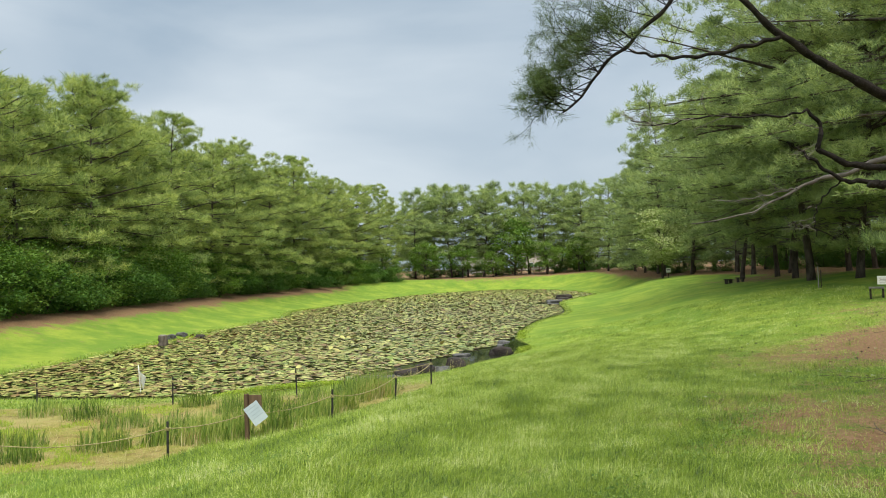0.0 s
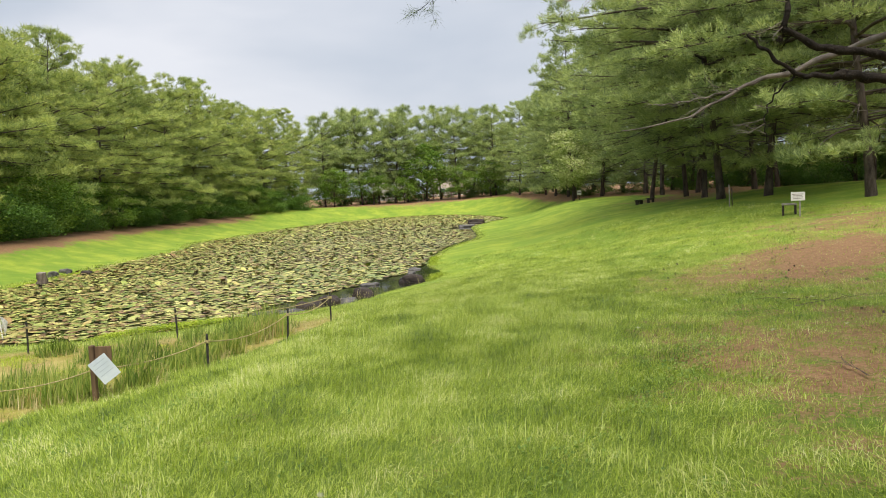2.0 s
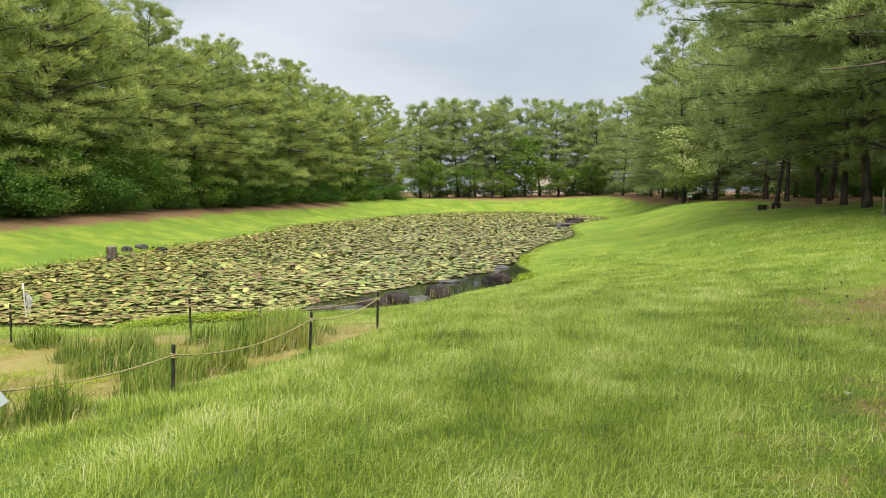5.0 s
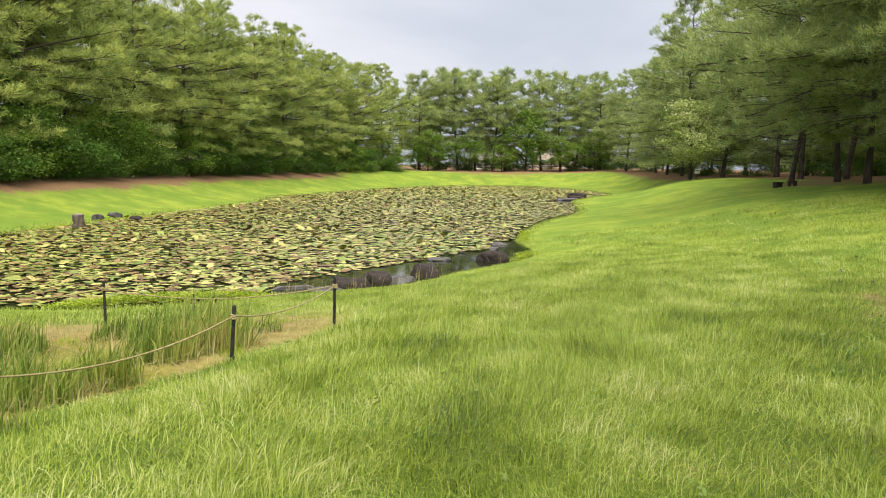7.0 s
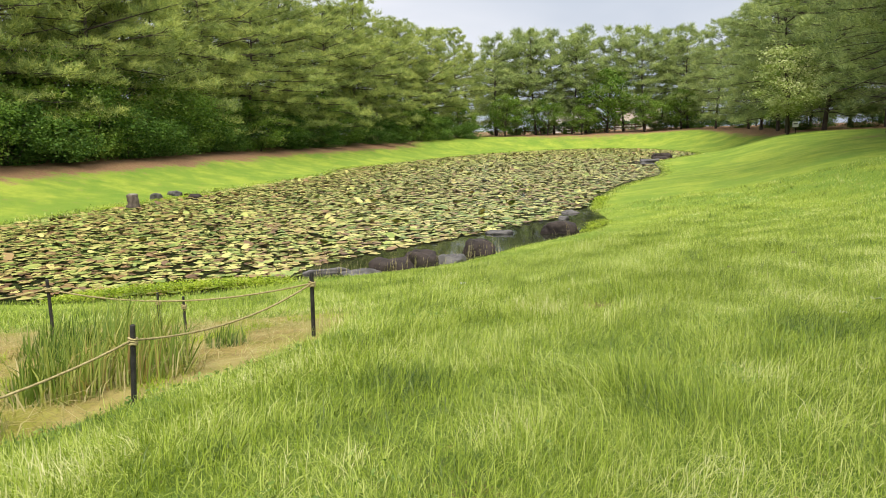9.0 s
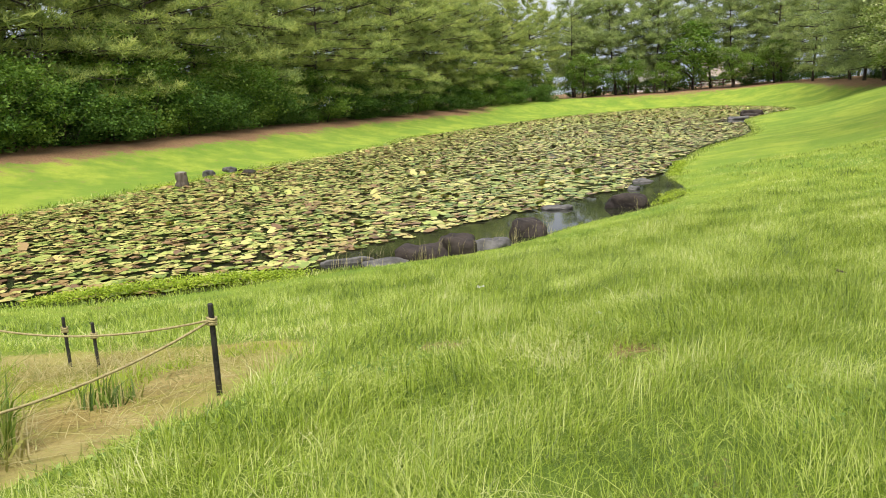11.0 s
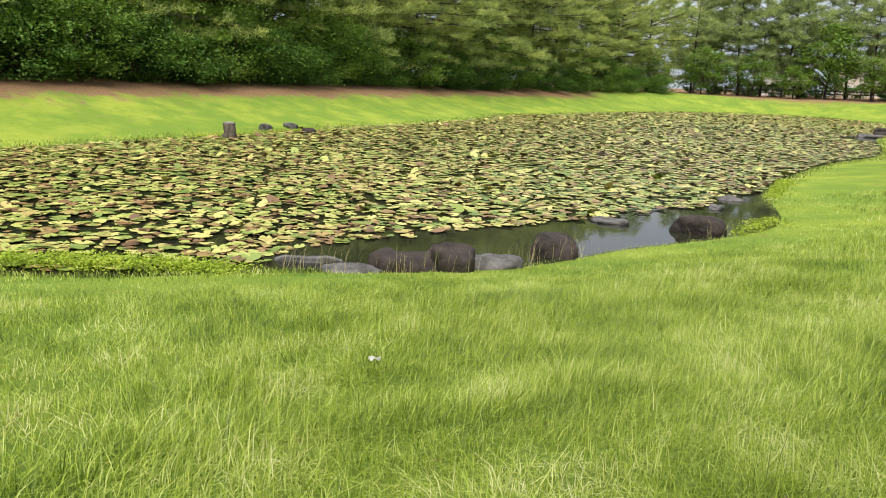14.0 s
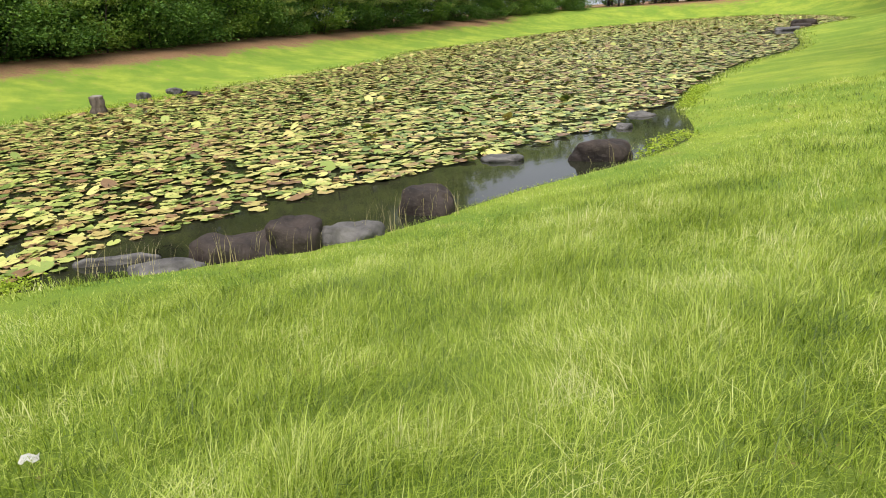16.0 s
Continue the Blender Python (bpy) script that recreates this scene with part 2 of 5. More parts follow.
MAT_STUMP = rough_solid("weathered_stump", (0.06, 0.048, 0.038), (0.19, 0.16, 0.13), 8.0, 0.9, 0.8, 0.03, stretch=(1, 1, 0.25))
MAT_POST = rough_solid("black_post", (0.012, 0.012, 0.012), (0.05, 0.048, 0.045), 14.0, 0.6, 0.3, 0.005, fine=(0.10, 0.09, 0.08))
MAT_ROPE = rough_solid("tan_rope", (0.24, 0.20, 0.09), (0.46, 0.40, 0.20), 40.0, 0.85, 0.7, 0.004)
MAT_WOOD = rough_solid("brown_timber", (0.07, 0.042, 0.025), (0.19, 0.12, 0.07), 10.0, 0.8, 0.5, 0.01, stretch=(1, 1, 0.15))
MAT_PAPER = rough_solid("laminated_paper", (0.50, 0.57, 0.66), (0.64, 0.70, 0.78), 5.0, 0.3, 0.1, 0.003, gloss=0.5)
MAT_WHITE = rough_solid("white_paint", (0.66, 0.66, 0.64), (0.82, 0.82, 0.80), 4.0, 0.5, 0.1, 0.004)
MAT_DARK = rough_solid("dark_stained_wood", (0.015, 0.012, 0.010), (0.055, 0.042, 0.034), 8.0, 0.7, 0.3, 0.01)
MAT_GREYWOOD = rough_solid("grey_weathered_wood", (0.16, 0.145, 0.13), (0.34, 0.32, 0.29), 8.0, 0.85, 0.4, 0.01)
MAT_RAIL = rough_solid("red_brown_rail", (0.10, 0.045, 0.030), (0.20, 0.10, 0.065), 5.0, 0.8, 0.3, 0.01)
MAT_INK = rough_solid("dark_ink", (0.02, 0.02, 0.025), (0.06, 0.06, 0.07), 20.0, 0.6, 0.0)


# ---- mesh helpers ----
RNG = np.random.default_rng(7)


def mesh_np(name, V, T, mat, smooth=False):
    """A triangle mesh from arrays of vertices and of vertex numbers."""
    me = bpy.data.meshes.new(name)
    V, T = np.asarray(V, dtype=np.float32), np.asarray(T, dtype=np.int32)
    me.vertices.add(len(V))
    me.vertices.foreach_set("co", V.ravel())
    me.loops.add(T.size)
    me.loops.foreach_set("vertex_index", T.ravel())
    me.polygons.add(len(T))
    me.polygons.foreach_set("loop_start", np.arange(0, T.size, T.shape[1], dtype=np.int32))
    if smooth:
        me.polygons.foreach_set("use_smooth", np.ones(len(T), dtype=bool))
    me.update(calc_edges=True)
    me.materials.append(mat)
    return me


def part(name, bm, material, parent=None, label=""):
    """Links a bmesh or a mesh as one object, under a thing or a part."""
    if isinstance(bm, bmesh.types.BMesh):
        me = bpy.data.meshes.new(name)
        bm.to_mesh(me)
        bm.free()
        me.materials.append(material)
    else:
        me = bm
    ob = new(name, me)
    if parent is not None:
        ob.parent = parent
    if label:
        ob["label"] = label
    return ob


def thing(name, m, label, category, group="", kind=""):
    ob = new(name)
    ob.matrix_world = m
    ob.empty_display_size = 0.1
    return tagged(ob, label, category, group, kind)


def box(w, d, h, at=(0, 0, 0), bevel=0.006, turn=None):
    bm = bmesh.new()
    bmesh.ops.create_cube(bm, size=1.0)
    bmesh.ops.scale(bm, vec=(w, d, h), verts=bm.verts)
    if bevel:
        bmesh.ops.bevel(bm, geom=bm.edges[:], offset=bevel, segments=1, affect='EDGES', profile=0.5)
    if turn is not None:
        bmesh.ops.transform(bm, matrix=turn, verts=bm.verts)
    bmesh.ops.translate(bm, vec=at, verts=bm.verts)
    return bm


def join_bm(*bms):
    me = bpy.data.meshes.new("join")
    out = bmesh.new()
    for b in bms:
        b.to_mesh(me)
        out.from_mesh(me)
        b.free()
    bpy.data.meshes.remove(me)
    return out


def tube(points, radii, sides=7):
    """Arrays for one tapered tube along points."""
    P = np.asarray(points, float)
    R = np.asarray(radii, float)
    n = len(P)
    tang = np.gradient(P, axis=0)
    tang /= np.linalg.norm(tang, axis=1)[:, None] + 1e-9
    ref = np.array([0.0, 0, 1]) if abs(tang[0][2]) < 0.8 else np.array([1.0, 0, 0])
    a = np.cross(tang, ref)
    a /= np.linalg.norm(a, axis=1)[:, None] + 1e-9
    b = np.cross(tang, a)
    ang = np.linspace(0, 2 * np.pi, sides, endpoint=False)
    V = P[:, None, :] + R[:, None, None] * (np.cos(ang)[None, :, None] * a[:, None, :] + np.sin(ang)[None, :, None] * b[:, None, :])
    V = V.reshape(-1, 3)
    i, j = np.meshgrid(np.arange(n - 1), np.arange(sides), indexing="ij")
    k = (j + 1) % sides
    q = np.stack([i * sides + j, i * sides + k, (i + 1) * sides + k, (i + 1) * sides + j], -1).reshape(-1, 4)
    T = np.concatenate([q[:, [0, 1, 2]], q[:, [0, 2, 3]]])
    cap = np.array([[(n - 1) * sides, (n - 1) * sides + j, (n - 1) * sides + j + 1] for j in range(1, sides - 1)])
    return V, np.concatenate([T, cap])


def gather(pieces):
    V, T, o = [], [], 0
    for v, t in pieces:
        V.append(v)
        T.append(t + o)
        o += len(v)
    return np.concatenate(V), np.concatenate(T)


def unit(a):
    return a / (np.linalg.norm(a, axis=-1, keepdims=True) + 1e-9)


# ---- the lie of the land ----
WATER = -1.64
# pond outline, anticlockwise
POND = [(-16.8, 23.8), (-13.0, 22.3), (-7.3, 21.4), (-4.7, 21.9), (-2.6, 23.45), (-1.4, 24.2), (0.0, 25.4), (1.1, 27.4), (2.5, 29.4), (3.4, 31.6), (3.3, 35.5), (3.9, 39.5), (5.6, 46.5), (8.3, 53.4),
        (9.6, 62), (10.6, 70), (13.5, 78), (17.0, 87.5), (15.5, 104), (10.0, 113), (2.0, 110), (-5.0, 99), (-9.0, 87), (-11.6, 75), (-13.4, 67.5), (-12.6, 60), (-14.2, 47), (-14.8, 39), (-15.3, 34), (-16.3, 28)]


def closed_curve(ctrl, per=8):
    c = np.array(ctrl, float)
    out = []
    for i in range(len(c)):
        p0, p1, p2, p3 = c[i - 1], c[i], c[(i + 1) % len(c)], c[(i + 2) % len(c)]
        for t in np.linspace(0, 1, per, endpoint=False):
            out.append(0.5 * (2 * p1 + (p2 - p0) * t + (2 * p0 - 5 * p1 + 4 * p2 - p3) * t * t + (3 * p1 - p0 - 3 * p2 + p3) * t ** 3))
    return np.array(out)


SHORE = closed_curve(POND, 4)


def shore_distance(x, y):
    """Distance to the shore, negative on the water."""
    x, y = np.asarray(x, float), np.asarray(y, float)
    best = np.full(x.shape, 1e9)
    inside = np.zeros(x.shape, bool)
    a = SHORE
    b = np.roll(SHORE, -1, axis=0)
    for (ax, ay), (bx, by) in zip(a, b):
        dx, dy = bx - ax, by - ay
        t = np.clip(((x - ax) * dx + (y - ay) * dy) / (dx * dx + dy * dy + 1e-12), 0, 1)
        best = np.minimum(best, (x - ax - t * dx) ** 2 + (y - ay - t * dy) ** 2)
        cross = (ay > y) != (by > y)
        xi = ax + (y - ay) * dx / (dy if abs(dy) > 1e-9 else 1e-9)
        inside ^= cross & (x < xi)
    d = np.sqrt(best)
    return np.where(inside, -d, d)


def sstep(a, b, v):
    t = np.clip((v - a) / (b - a), 0, 1)
    return t * t * (3 - 2 * t)


def waves(x, y, s, seed=0.0):
    """Smooth uneven pattern, about -1 to 1."""
    return (np.sin(x * s + 1.3 + seed) * np.cos(y * s * 0.83 - 0.7 + seed * 2) + 0.6 * np.sin(x * s * 1.9 - y * s * 1.37 + 2.1 + seed * 3)
            + 0.4 * np.cos(x * s * 3.1 + y * s * 2.7 + seed * 5)) / 2.0


def mud_mask(x, y):
    """1 in the boggy bed inside the rope fence."""
    wob = 0.18 * waves(x, y, 1.7, 2.0)
    line = ((y - 11.2) * 4.1 - (x + 4.0) * 5.0) / math.hypot(5.0, 4.1)
    front = np.where(x < -4.0, np.minimum(line + 2, (y - 10.5)), line)
    back = (17.55 + 0.05 * (x + 3)) - y
    side = -0.30 - x
    v = -np.log(np.exp(-3 * np.clip(front, -8, 8)) + np.exp(-3 * np.clip(back, -8, 8)) + np.exp(-3 * np.clip(side, -8, 8))) / 3
    return sstep(-0.22, 0.22, np.minimum(v, x + 15) + wob + 0.2)


def litter_mask(x, y):
    """Pine-needle floor: under the trees and in bare patches of the lawn."""
    d = shore_distance(x, y)
    w = waves(x, y, 0.9, 1.0) * 0.22 + waves(x, y, 2.6, 4.0) * 0.12
    bare = 1.05 * np.exp(-((x - 10.0) / 4.2) ** 2 - ((y - 16.5 - 0.35 * (x - 10)) / 3.0) ** 2)
    near = 0.66 * sstep(1.2, 4.2, x - 0.02 * y) * sstep(16, 8, y)
    slope = 0.6 * sstep(9, 14, x) * sstep(30, 20, y)
    woods = 0.95 * np.maximum(sstep(22.0, 25.5, x) * sstep(16, 22, y), 0.62 * sstep(17.0, 20.0, x) * sstep(38, 44, y) * sstep(58, 52, y))
    left = 1.0 * sstep(4.5, 6.4, d + 0.7 * w) * sstep(-10, -16, x)
    far = 1.0 * sstep(116, 126, y + 1.5 * w)
    spots = np.maximum(1.3 * np.exp(-((x - 0.85) ** 2 + (y - 16.9) ** 2) / 0.022), 1.2 * np.exp(-((x - 2.1) ** 2 + (y - 16.4) ** 2) / 0.018))
    v = np.maximum.reduce([bare, near, slope, woods, left, far, spots])
    return np.clip(v * (1 + 1.4 * w), 0, 1)


PROFILE_D = [-30, -6, -1.5, -0.3, 0.0, 0.6, 1.6, 3, 4, 6, 8, 10, 13, 20, 26, 400]
PROFILE_Z = [-2.6, -2.5, -2.1, -1.78, -1.66, -1.59, -1.47, -1.25, -1.16, -0.86, -0.58, -0.44, -0.30, -0.03, 0.04, 0.1]
LEFT_D = [-30, -6, -1.5, -0.3, 0.0, 0.5, 2, 4, 6, 9, 14, 400]
LEFT_Z = [-2.6, -2.5, -2.1, -1.78, -1.66, -1.54, -1.38, -0.95, -0.35, 0.1, 0.3, 0.6]


def height(x, y):
    x, y = np.asarray(x, float), np.asarray(y, float)
    d = shore_distance(x, y)
    near = np.interp(d, PROFILE_D, PROFILE_Z)
    left = np.interp(d, LEFT_D, LEFT_Z)
    k = np.maximum(sstep(-8, -16, x) * sstep(18, 26, y), sstep(90, 106, y) * sstep(22, 8, x))
    h = near * (1 - k) + left * k
    h = h + 0.085 * np.clip(x - 8.5, 0, 14) * sstep(2.0, 9.0, d) * sstep(0, 12, y + 6) * (1 - 0.36 * sstep(30, 58, y))
    h = h - 0.42 * sstep(-0.6, -4.5, x) * sstep(22, 17, y) * sstep(4, 9, d) * sstep(-4, 6, y)
    close = sstep(36, 28, y) * sstep(-12, -7, x) * sstep(14, 9, x)
    h = h + (0.008 + 0.022 * close) * waves(x, y, 0.8, 3.0) * sstep(1.0, 4.0, d) + 0.012 * close * waves(x, y, 3.1, 1.0) * sstep(0.3, 2, d)
    u, v = (x + 1.35) * 0.4 + (y - 13.4) * 0.917, (x + 1.35) * 0.917 - (y - 13.4) * 0.4
    h = h - 0.19 * np.exp(-(u / 1.9) ** 2 - (v / 0.95) ** 2)
    h = h + 0.08 * np.exp(-((x + 4.5) / 3.0) ** 2 - ((y - 17.0) / 1.0) ** 2)
    h = h - 0.05 * mud_mask(x, y)
    return h


def hz(x, y):
    return float(height(np.array([x]), np.array([y]))[0])


PATH_PTS = np.array([(0.0, 0.0), (0.25, 1.8), (0.66, 4.06), (0.9, 7.1), (1.3, 8.9), (1.83, 11.2), (2.36, 13.9), (2.64, 15.6), (3.1, 17.6)])


def path_distance(x, y, line=PATH_PTS):
    best = np.full(x.shape, 1e9)
    for (ax, ay), (bx, by) in zip(line, line[1:]):
        dx, dy = bx - ax, by - ay
        t = np.clip(((x - ax) * dx + (y - ay) * dy) / (dx * dx + dy * dy), 0, 1)
        best = np.minimum(best, np.hypot(x - ax - t * dx, y - ay - t * dy))
    return best


def axis(fine0, fine1, step, mid0, mid1, step2, ends):
    a = np.arange(fine0, fine1 + 1e-6, step)
    lo = np.arange(mid0, fine0 - 1e-6, step2)
    hi = np.arange(fine1 + step2, mid1 + 1e-6, step2)
    e = np.array(ends, float)
    return np.concatenate([mid0 - e[::-1], lo, a, hi, mid1 + e])


def build_ground():
    e = [4, 10, 20, 40, 80, 160, 320, 640, 1300, 2500]
    xs = axis(-9, 11, 0.25, -50, 50, 1.0, e)
    ys = axis(0, 34, 0.25, -20, 160, 1.0, e)
    X, Y = np.meshgrid(xs, ys)
    Z = height(X, Y)
    V = np.stack([X, Y, Z], -1).reshape(-1, 3)
    nx, ny = len(xs), len(ys)
    i, j = np.meshgrid(np.arange(ny - 1), np.arange(nx - 1), indexing="ij")
    q = np.stack([i * nx + j, i * nx + j + 1, (i + 1) * nx + j + 1, (i + 1) * nx + j], -1).reshape(-1, 4)
    me = mesh_np("ground", V, q, MAT_GROUND, smooth=True)
    d = shore_distance(X, Y).ravel()
    for nm, val in (("litter", litter_mask(X, Y).ravel()), ("mud", mud_mask(X, Y).ravel()), ("bed", sstep(0.25, -0.2, d)), ("near_path", (1 / (1 + (path_distance(X, Y) / 5.5) ** 2.4)).ravel())):
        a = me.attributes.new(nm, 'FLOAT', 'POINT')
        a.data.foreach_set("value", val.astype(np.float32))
    tagged(new("ground", me), "park lawn sloping to the pond with bare needle-strewn patches", "ground", kind="structure")


def build_water():
    bm = bmesh.new()
    ring = []
    c = SHORE.mean(axis=0)
    nrm = np.roll(SHORE, -1, 0) - np.roll(SHORE, 1, 0)
    nrm = unit(np.stack([nrm[:, 1], -nrm[:, 0]], -1))
    for p, n in zip(SHORE, nrm):
        q = p + n * 0.35
        ring.append(bm.verts.new((q[0], q[1], WATER)))
    f = bm.faces.new(ring)
    bmesh.ops.triangulate(bm, faces=[f])
    bm.normal_update()
    if sum(f.normal.z * f.calc_area() for f in bm.faces) < 0:
        bmesh.ops.reverse_faces(bm, faces=bm.faces[:])
    ob = part("water", bm, MAT_WATER)
    tagged(ob, "still dark pond water between the lily pads", "water", kind="structure")


build_ground()
build_water()


# ---- trees ----
def needles(centres, axes, sizes, count, width, rng, flat=0.62, spread=0.8, up=0.32):
    """Tufts of thin needles: centres, axes (n,3), sizes (n,)."""
    n = len(centres)
    d = axes[:, None, :] * 0.55 + rng.normal(size=(n, count, 3)) * np.array([spread, spread, spread * flat]) + np.array([0, 0, up])
    d = unit(d)
    L = sizes[:, None] * rng.uniform(0.6, 1.1, (n, count))
    side = unit(np.cross(d, rng.normal(size=(n, count, 3))))
    base = centres[:, None, :] + d * (L[..., None] * 0.08) + rng.normal(size=(n, count, 3)) * sizes[:, None, None] * 0.16
    w = width * sizes[:, None, None] * rng.uniform(0.7, 1.3, (n, count, 1))
    tip = base + d * L[..., None]
    V = np.stack([base - side * w, base + side * w, tip], 2).reshape(-1, 3)
    return V, np.arange(len(V)).reshape(-1, 3)


def leaves(centres, sizes, rng, up=0.5):
    """Small folded diamond leaves."""
    n = len(centres)
    d = unit(rng.normal(size=(n, 3)) * np.array([1, 1, 0.45]))
    nrm = unit(rng.normal(size=(n, 3)) * 0.7 + np.array([0, 0, up + 0.5]))
    s = unit(np.cross(d, nrm))
    L = sizes[:, None]
    V = np.stack([centres - d * L * 0.5, centres + s * L * 0.28, centres + d * L * 0.5, centres - s * L * 0.28], 1).reshape(-1, 3)
    k = np.arange(n)[:, None] * 4
    T = np.concatenate([k + np.array([0, 1, 2]), k + np.array([0, 2, 3])])
    return V, T


def pine_meshes(seed, H, bare, spread, lean=0.06, tufts=12, size=0.36, width=0.042, density=1.0, needle=None, bend=0.5, droop=0.25):
    """Trunk, limbs and crown of a pine, base at the origin."""
    rng = np.random.default_rng(seed)
    needle = needle or MAT_NEEDLE
    zs = np.linspace(-0.3, H * 0.96, 14)
    ph = rng.uniform(0, 6.28, 3)
    la = rng.uniform(0, 6.28)
    u = np.clip(zs / H, 0, 1)
    tx = lean * H * u * np.cos(la) + bend * 0.5 * np.sin(u * 5 + ph[0]) * u
    ty = lean * H * u * np.sin(la) + bend * 0.5 * np.sin(u * 4 + ph[1]) * u
    tx -= tx[0]
    ty -= ty[0]
    r0 = 0.0095 * H + 0.02
    trunk = tube(np.stack([tx, ty, zs], -1), r0 * (1 - 0.9 * u) * (1 + 0.35 * np.exp(-np.maximum(zs, 0) * 2.5)), 9)
    limbs, C, A, S = [], [], [], []
    z = H * bare
    while z < H * 0.985:
        v = (z - H * bare) / (H * (1 - bare))
        prof = (0.72 + 0.33 * math.sin(min(1, v * 2.4) * 1.57)) * (1 - v ** 2.2) ** 0.9 + 0.06
        az0 = rng.uniform(0, 6.28)
        nb = 5 if v < 0.7 else 4
        for k in range(nb):
            L = spread * prof * rng.uniform(0.5, 1.15)
            az = az0 + k * 6.28 / nb + rng.normal() * 0.35
            rise = 0.10 + 0.55 * v ** 2 + rng.normal() * 0.10
            t = np.linspace(0, 1, 6)
            zz = min(H * 0.97, z + rng.normal() * 0.25)
            ox, oy = np.interp(zz, zs, tx), np.interp(zz, zs, ty)
            wav = 0.07 * L * np.sin(t * 5 + rng.uniform(0, 6)) * t
            px = ox + np.cos(az) * L * t - np.sin(az) * wav
            py = oy + np.sin(az) * L * t + np.cos(az) * wav
            pz = zz + L * (rise * t - droop * (1 - v) * t * t + 0.08 * t ** 4)
            P = np.stack([px, py, pz], -1)
            limbs.append(tube(P, max(0.014, 0.0115 * L) * (1 - 0.85 * t), 4))
            # foliage sits in flat, domed pads at the ends of side twigs
            n_pad = max(2, int(1.9 * L))
            pt = rng.uniform(0.26, 1.0, n_pad) ** 0.7
            pt[-1] = 1.0
            po = rng.normal(size=n_pad) * 0.25 * L * (0.2 + 0.8 * np.sin(pt * 2.6))
            lat = np.array([-math.sin(az), math.cos(az), 0])
            root = np.stack([np.interp(pt * 0.86, t, P[:, i]) for i in range(3)], -1)
            cp = np.stack([np.interp(pt, t, P[:, i]) for i in range(3)], -1) + lat * po[:, None]
            cp[:, 2] += 0.12 - 0.05 * np.abs(po) + rng.normal(size=n_pad) * 0.10
            for r_, c_ in zip(root, cp):
                limbs.append(tube([r_, (r_ + c_) * 0.5 + np.array([0, 0, 0.05]), c_], [0.016, 0.012, 0.006], 3))
            pr = (0.24 + 0.055 * L) * rng.uniform(0.65, 1.3, n_pad)
            nt = max(3, int(9 * density))
            dirs = unit(rng.normal(size=(n_pad, nt, 3)) * np.array([1, 1, 0.6]) + np.array([0, 0, 0.4]))
            c = cp[:, None, :] + dirs * pr[:, None, None] * np.array([1, 1, 0.5]) * rng.uniform(0.35, 1.0, (n_pad, nt, 1))
            C.append(c.reshape(-1, 3))
            A.append(unit(dirs * 0.9 + np.array([math.cos(az), math.sin(az), 0.5]) * 0.6).reshape(-1, 3))
            S.append(size * rng.uniform(0.7, 1.3, n_pad * nt))
        z += (0.075 * H) * rng.uniform(0.75, 1.2) * (1 - 0.55 * v)
    top = np.array([[tx[-1], ty[-1], H * 0.97]])
    C.append(top + rng.normal(size=(8, 3)) * np.array([0.18, 0.18, 0.3]))
    A.append(np.tile([0, 0, 1.0], (8, 1)))
    S.append(np.full(8, size))
    # bare dead branches on the lower trunk
    dead = []
    for k in range(int(9 + bare * 30)):
        z0 = H * (bare + 0.16) * rng.uniform(0.3, 1.05)
        az, L = rng.uniform(0, 6.28), spread * rng.uniform(0.2, 0.62)
        t = np.linspace(0, 1, 6)
        Q = np.stack([np.interp(z0, zs, tx) + np.cos(az) * L * t, np.interp(z0, zs, ty) + np.sin(az) * L * t, z0 + L * (0.25 * t - 0.38 * t * t) + 0.06 * np.sin(t * 9 + az)], -1)
        dead.append(tube(Q, 0.028 * (1 - 0.8 * t), 4))
        for q in (2, 3, 4):
            g = unit(np.array([math.cos(az), math.sin(az), 0.0]) + rng.normal(size=3) * 0.8)
            dead.append(tube([Q[q], Q[q] + g * 0.2 * L, Q[q] + g * 0.4 * L + np.array([0, 0, -0.05])], [0.012, 0.009, 0.004], 3))
    nv = needles(np.concatenate(C), np.concatenate(A), np.concatenate(S), tufts, width, rng, spread=0.6)
    return mesh_np("trunk", *trunk, MAT_BARK, True), mesh_np("bough", *gather(limbs), MAT_BARK, True), mesh_np("crown", *nv, needle), mesh_np("dead_branch", *gather(dead), MAT_DEADWOOD, True)


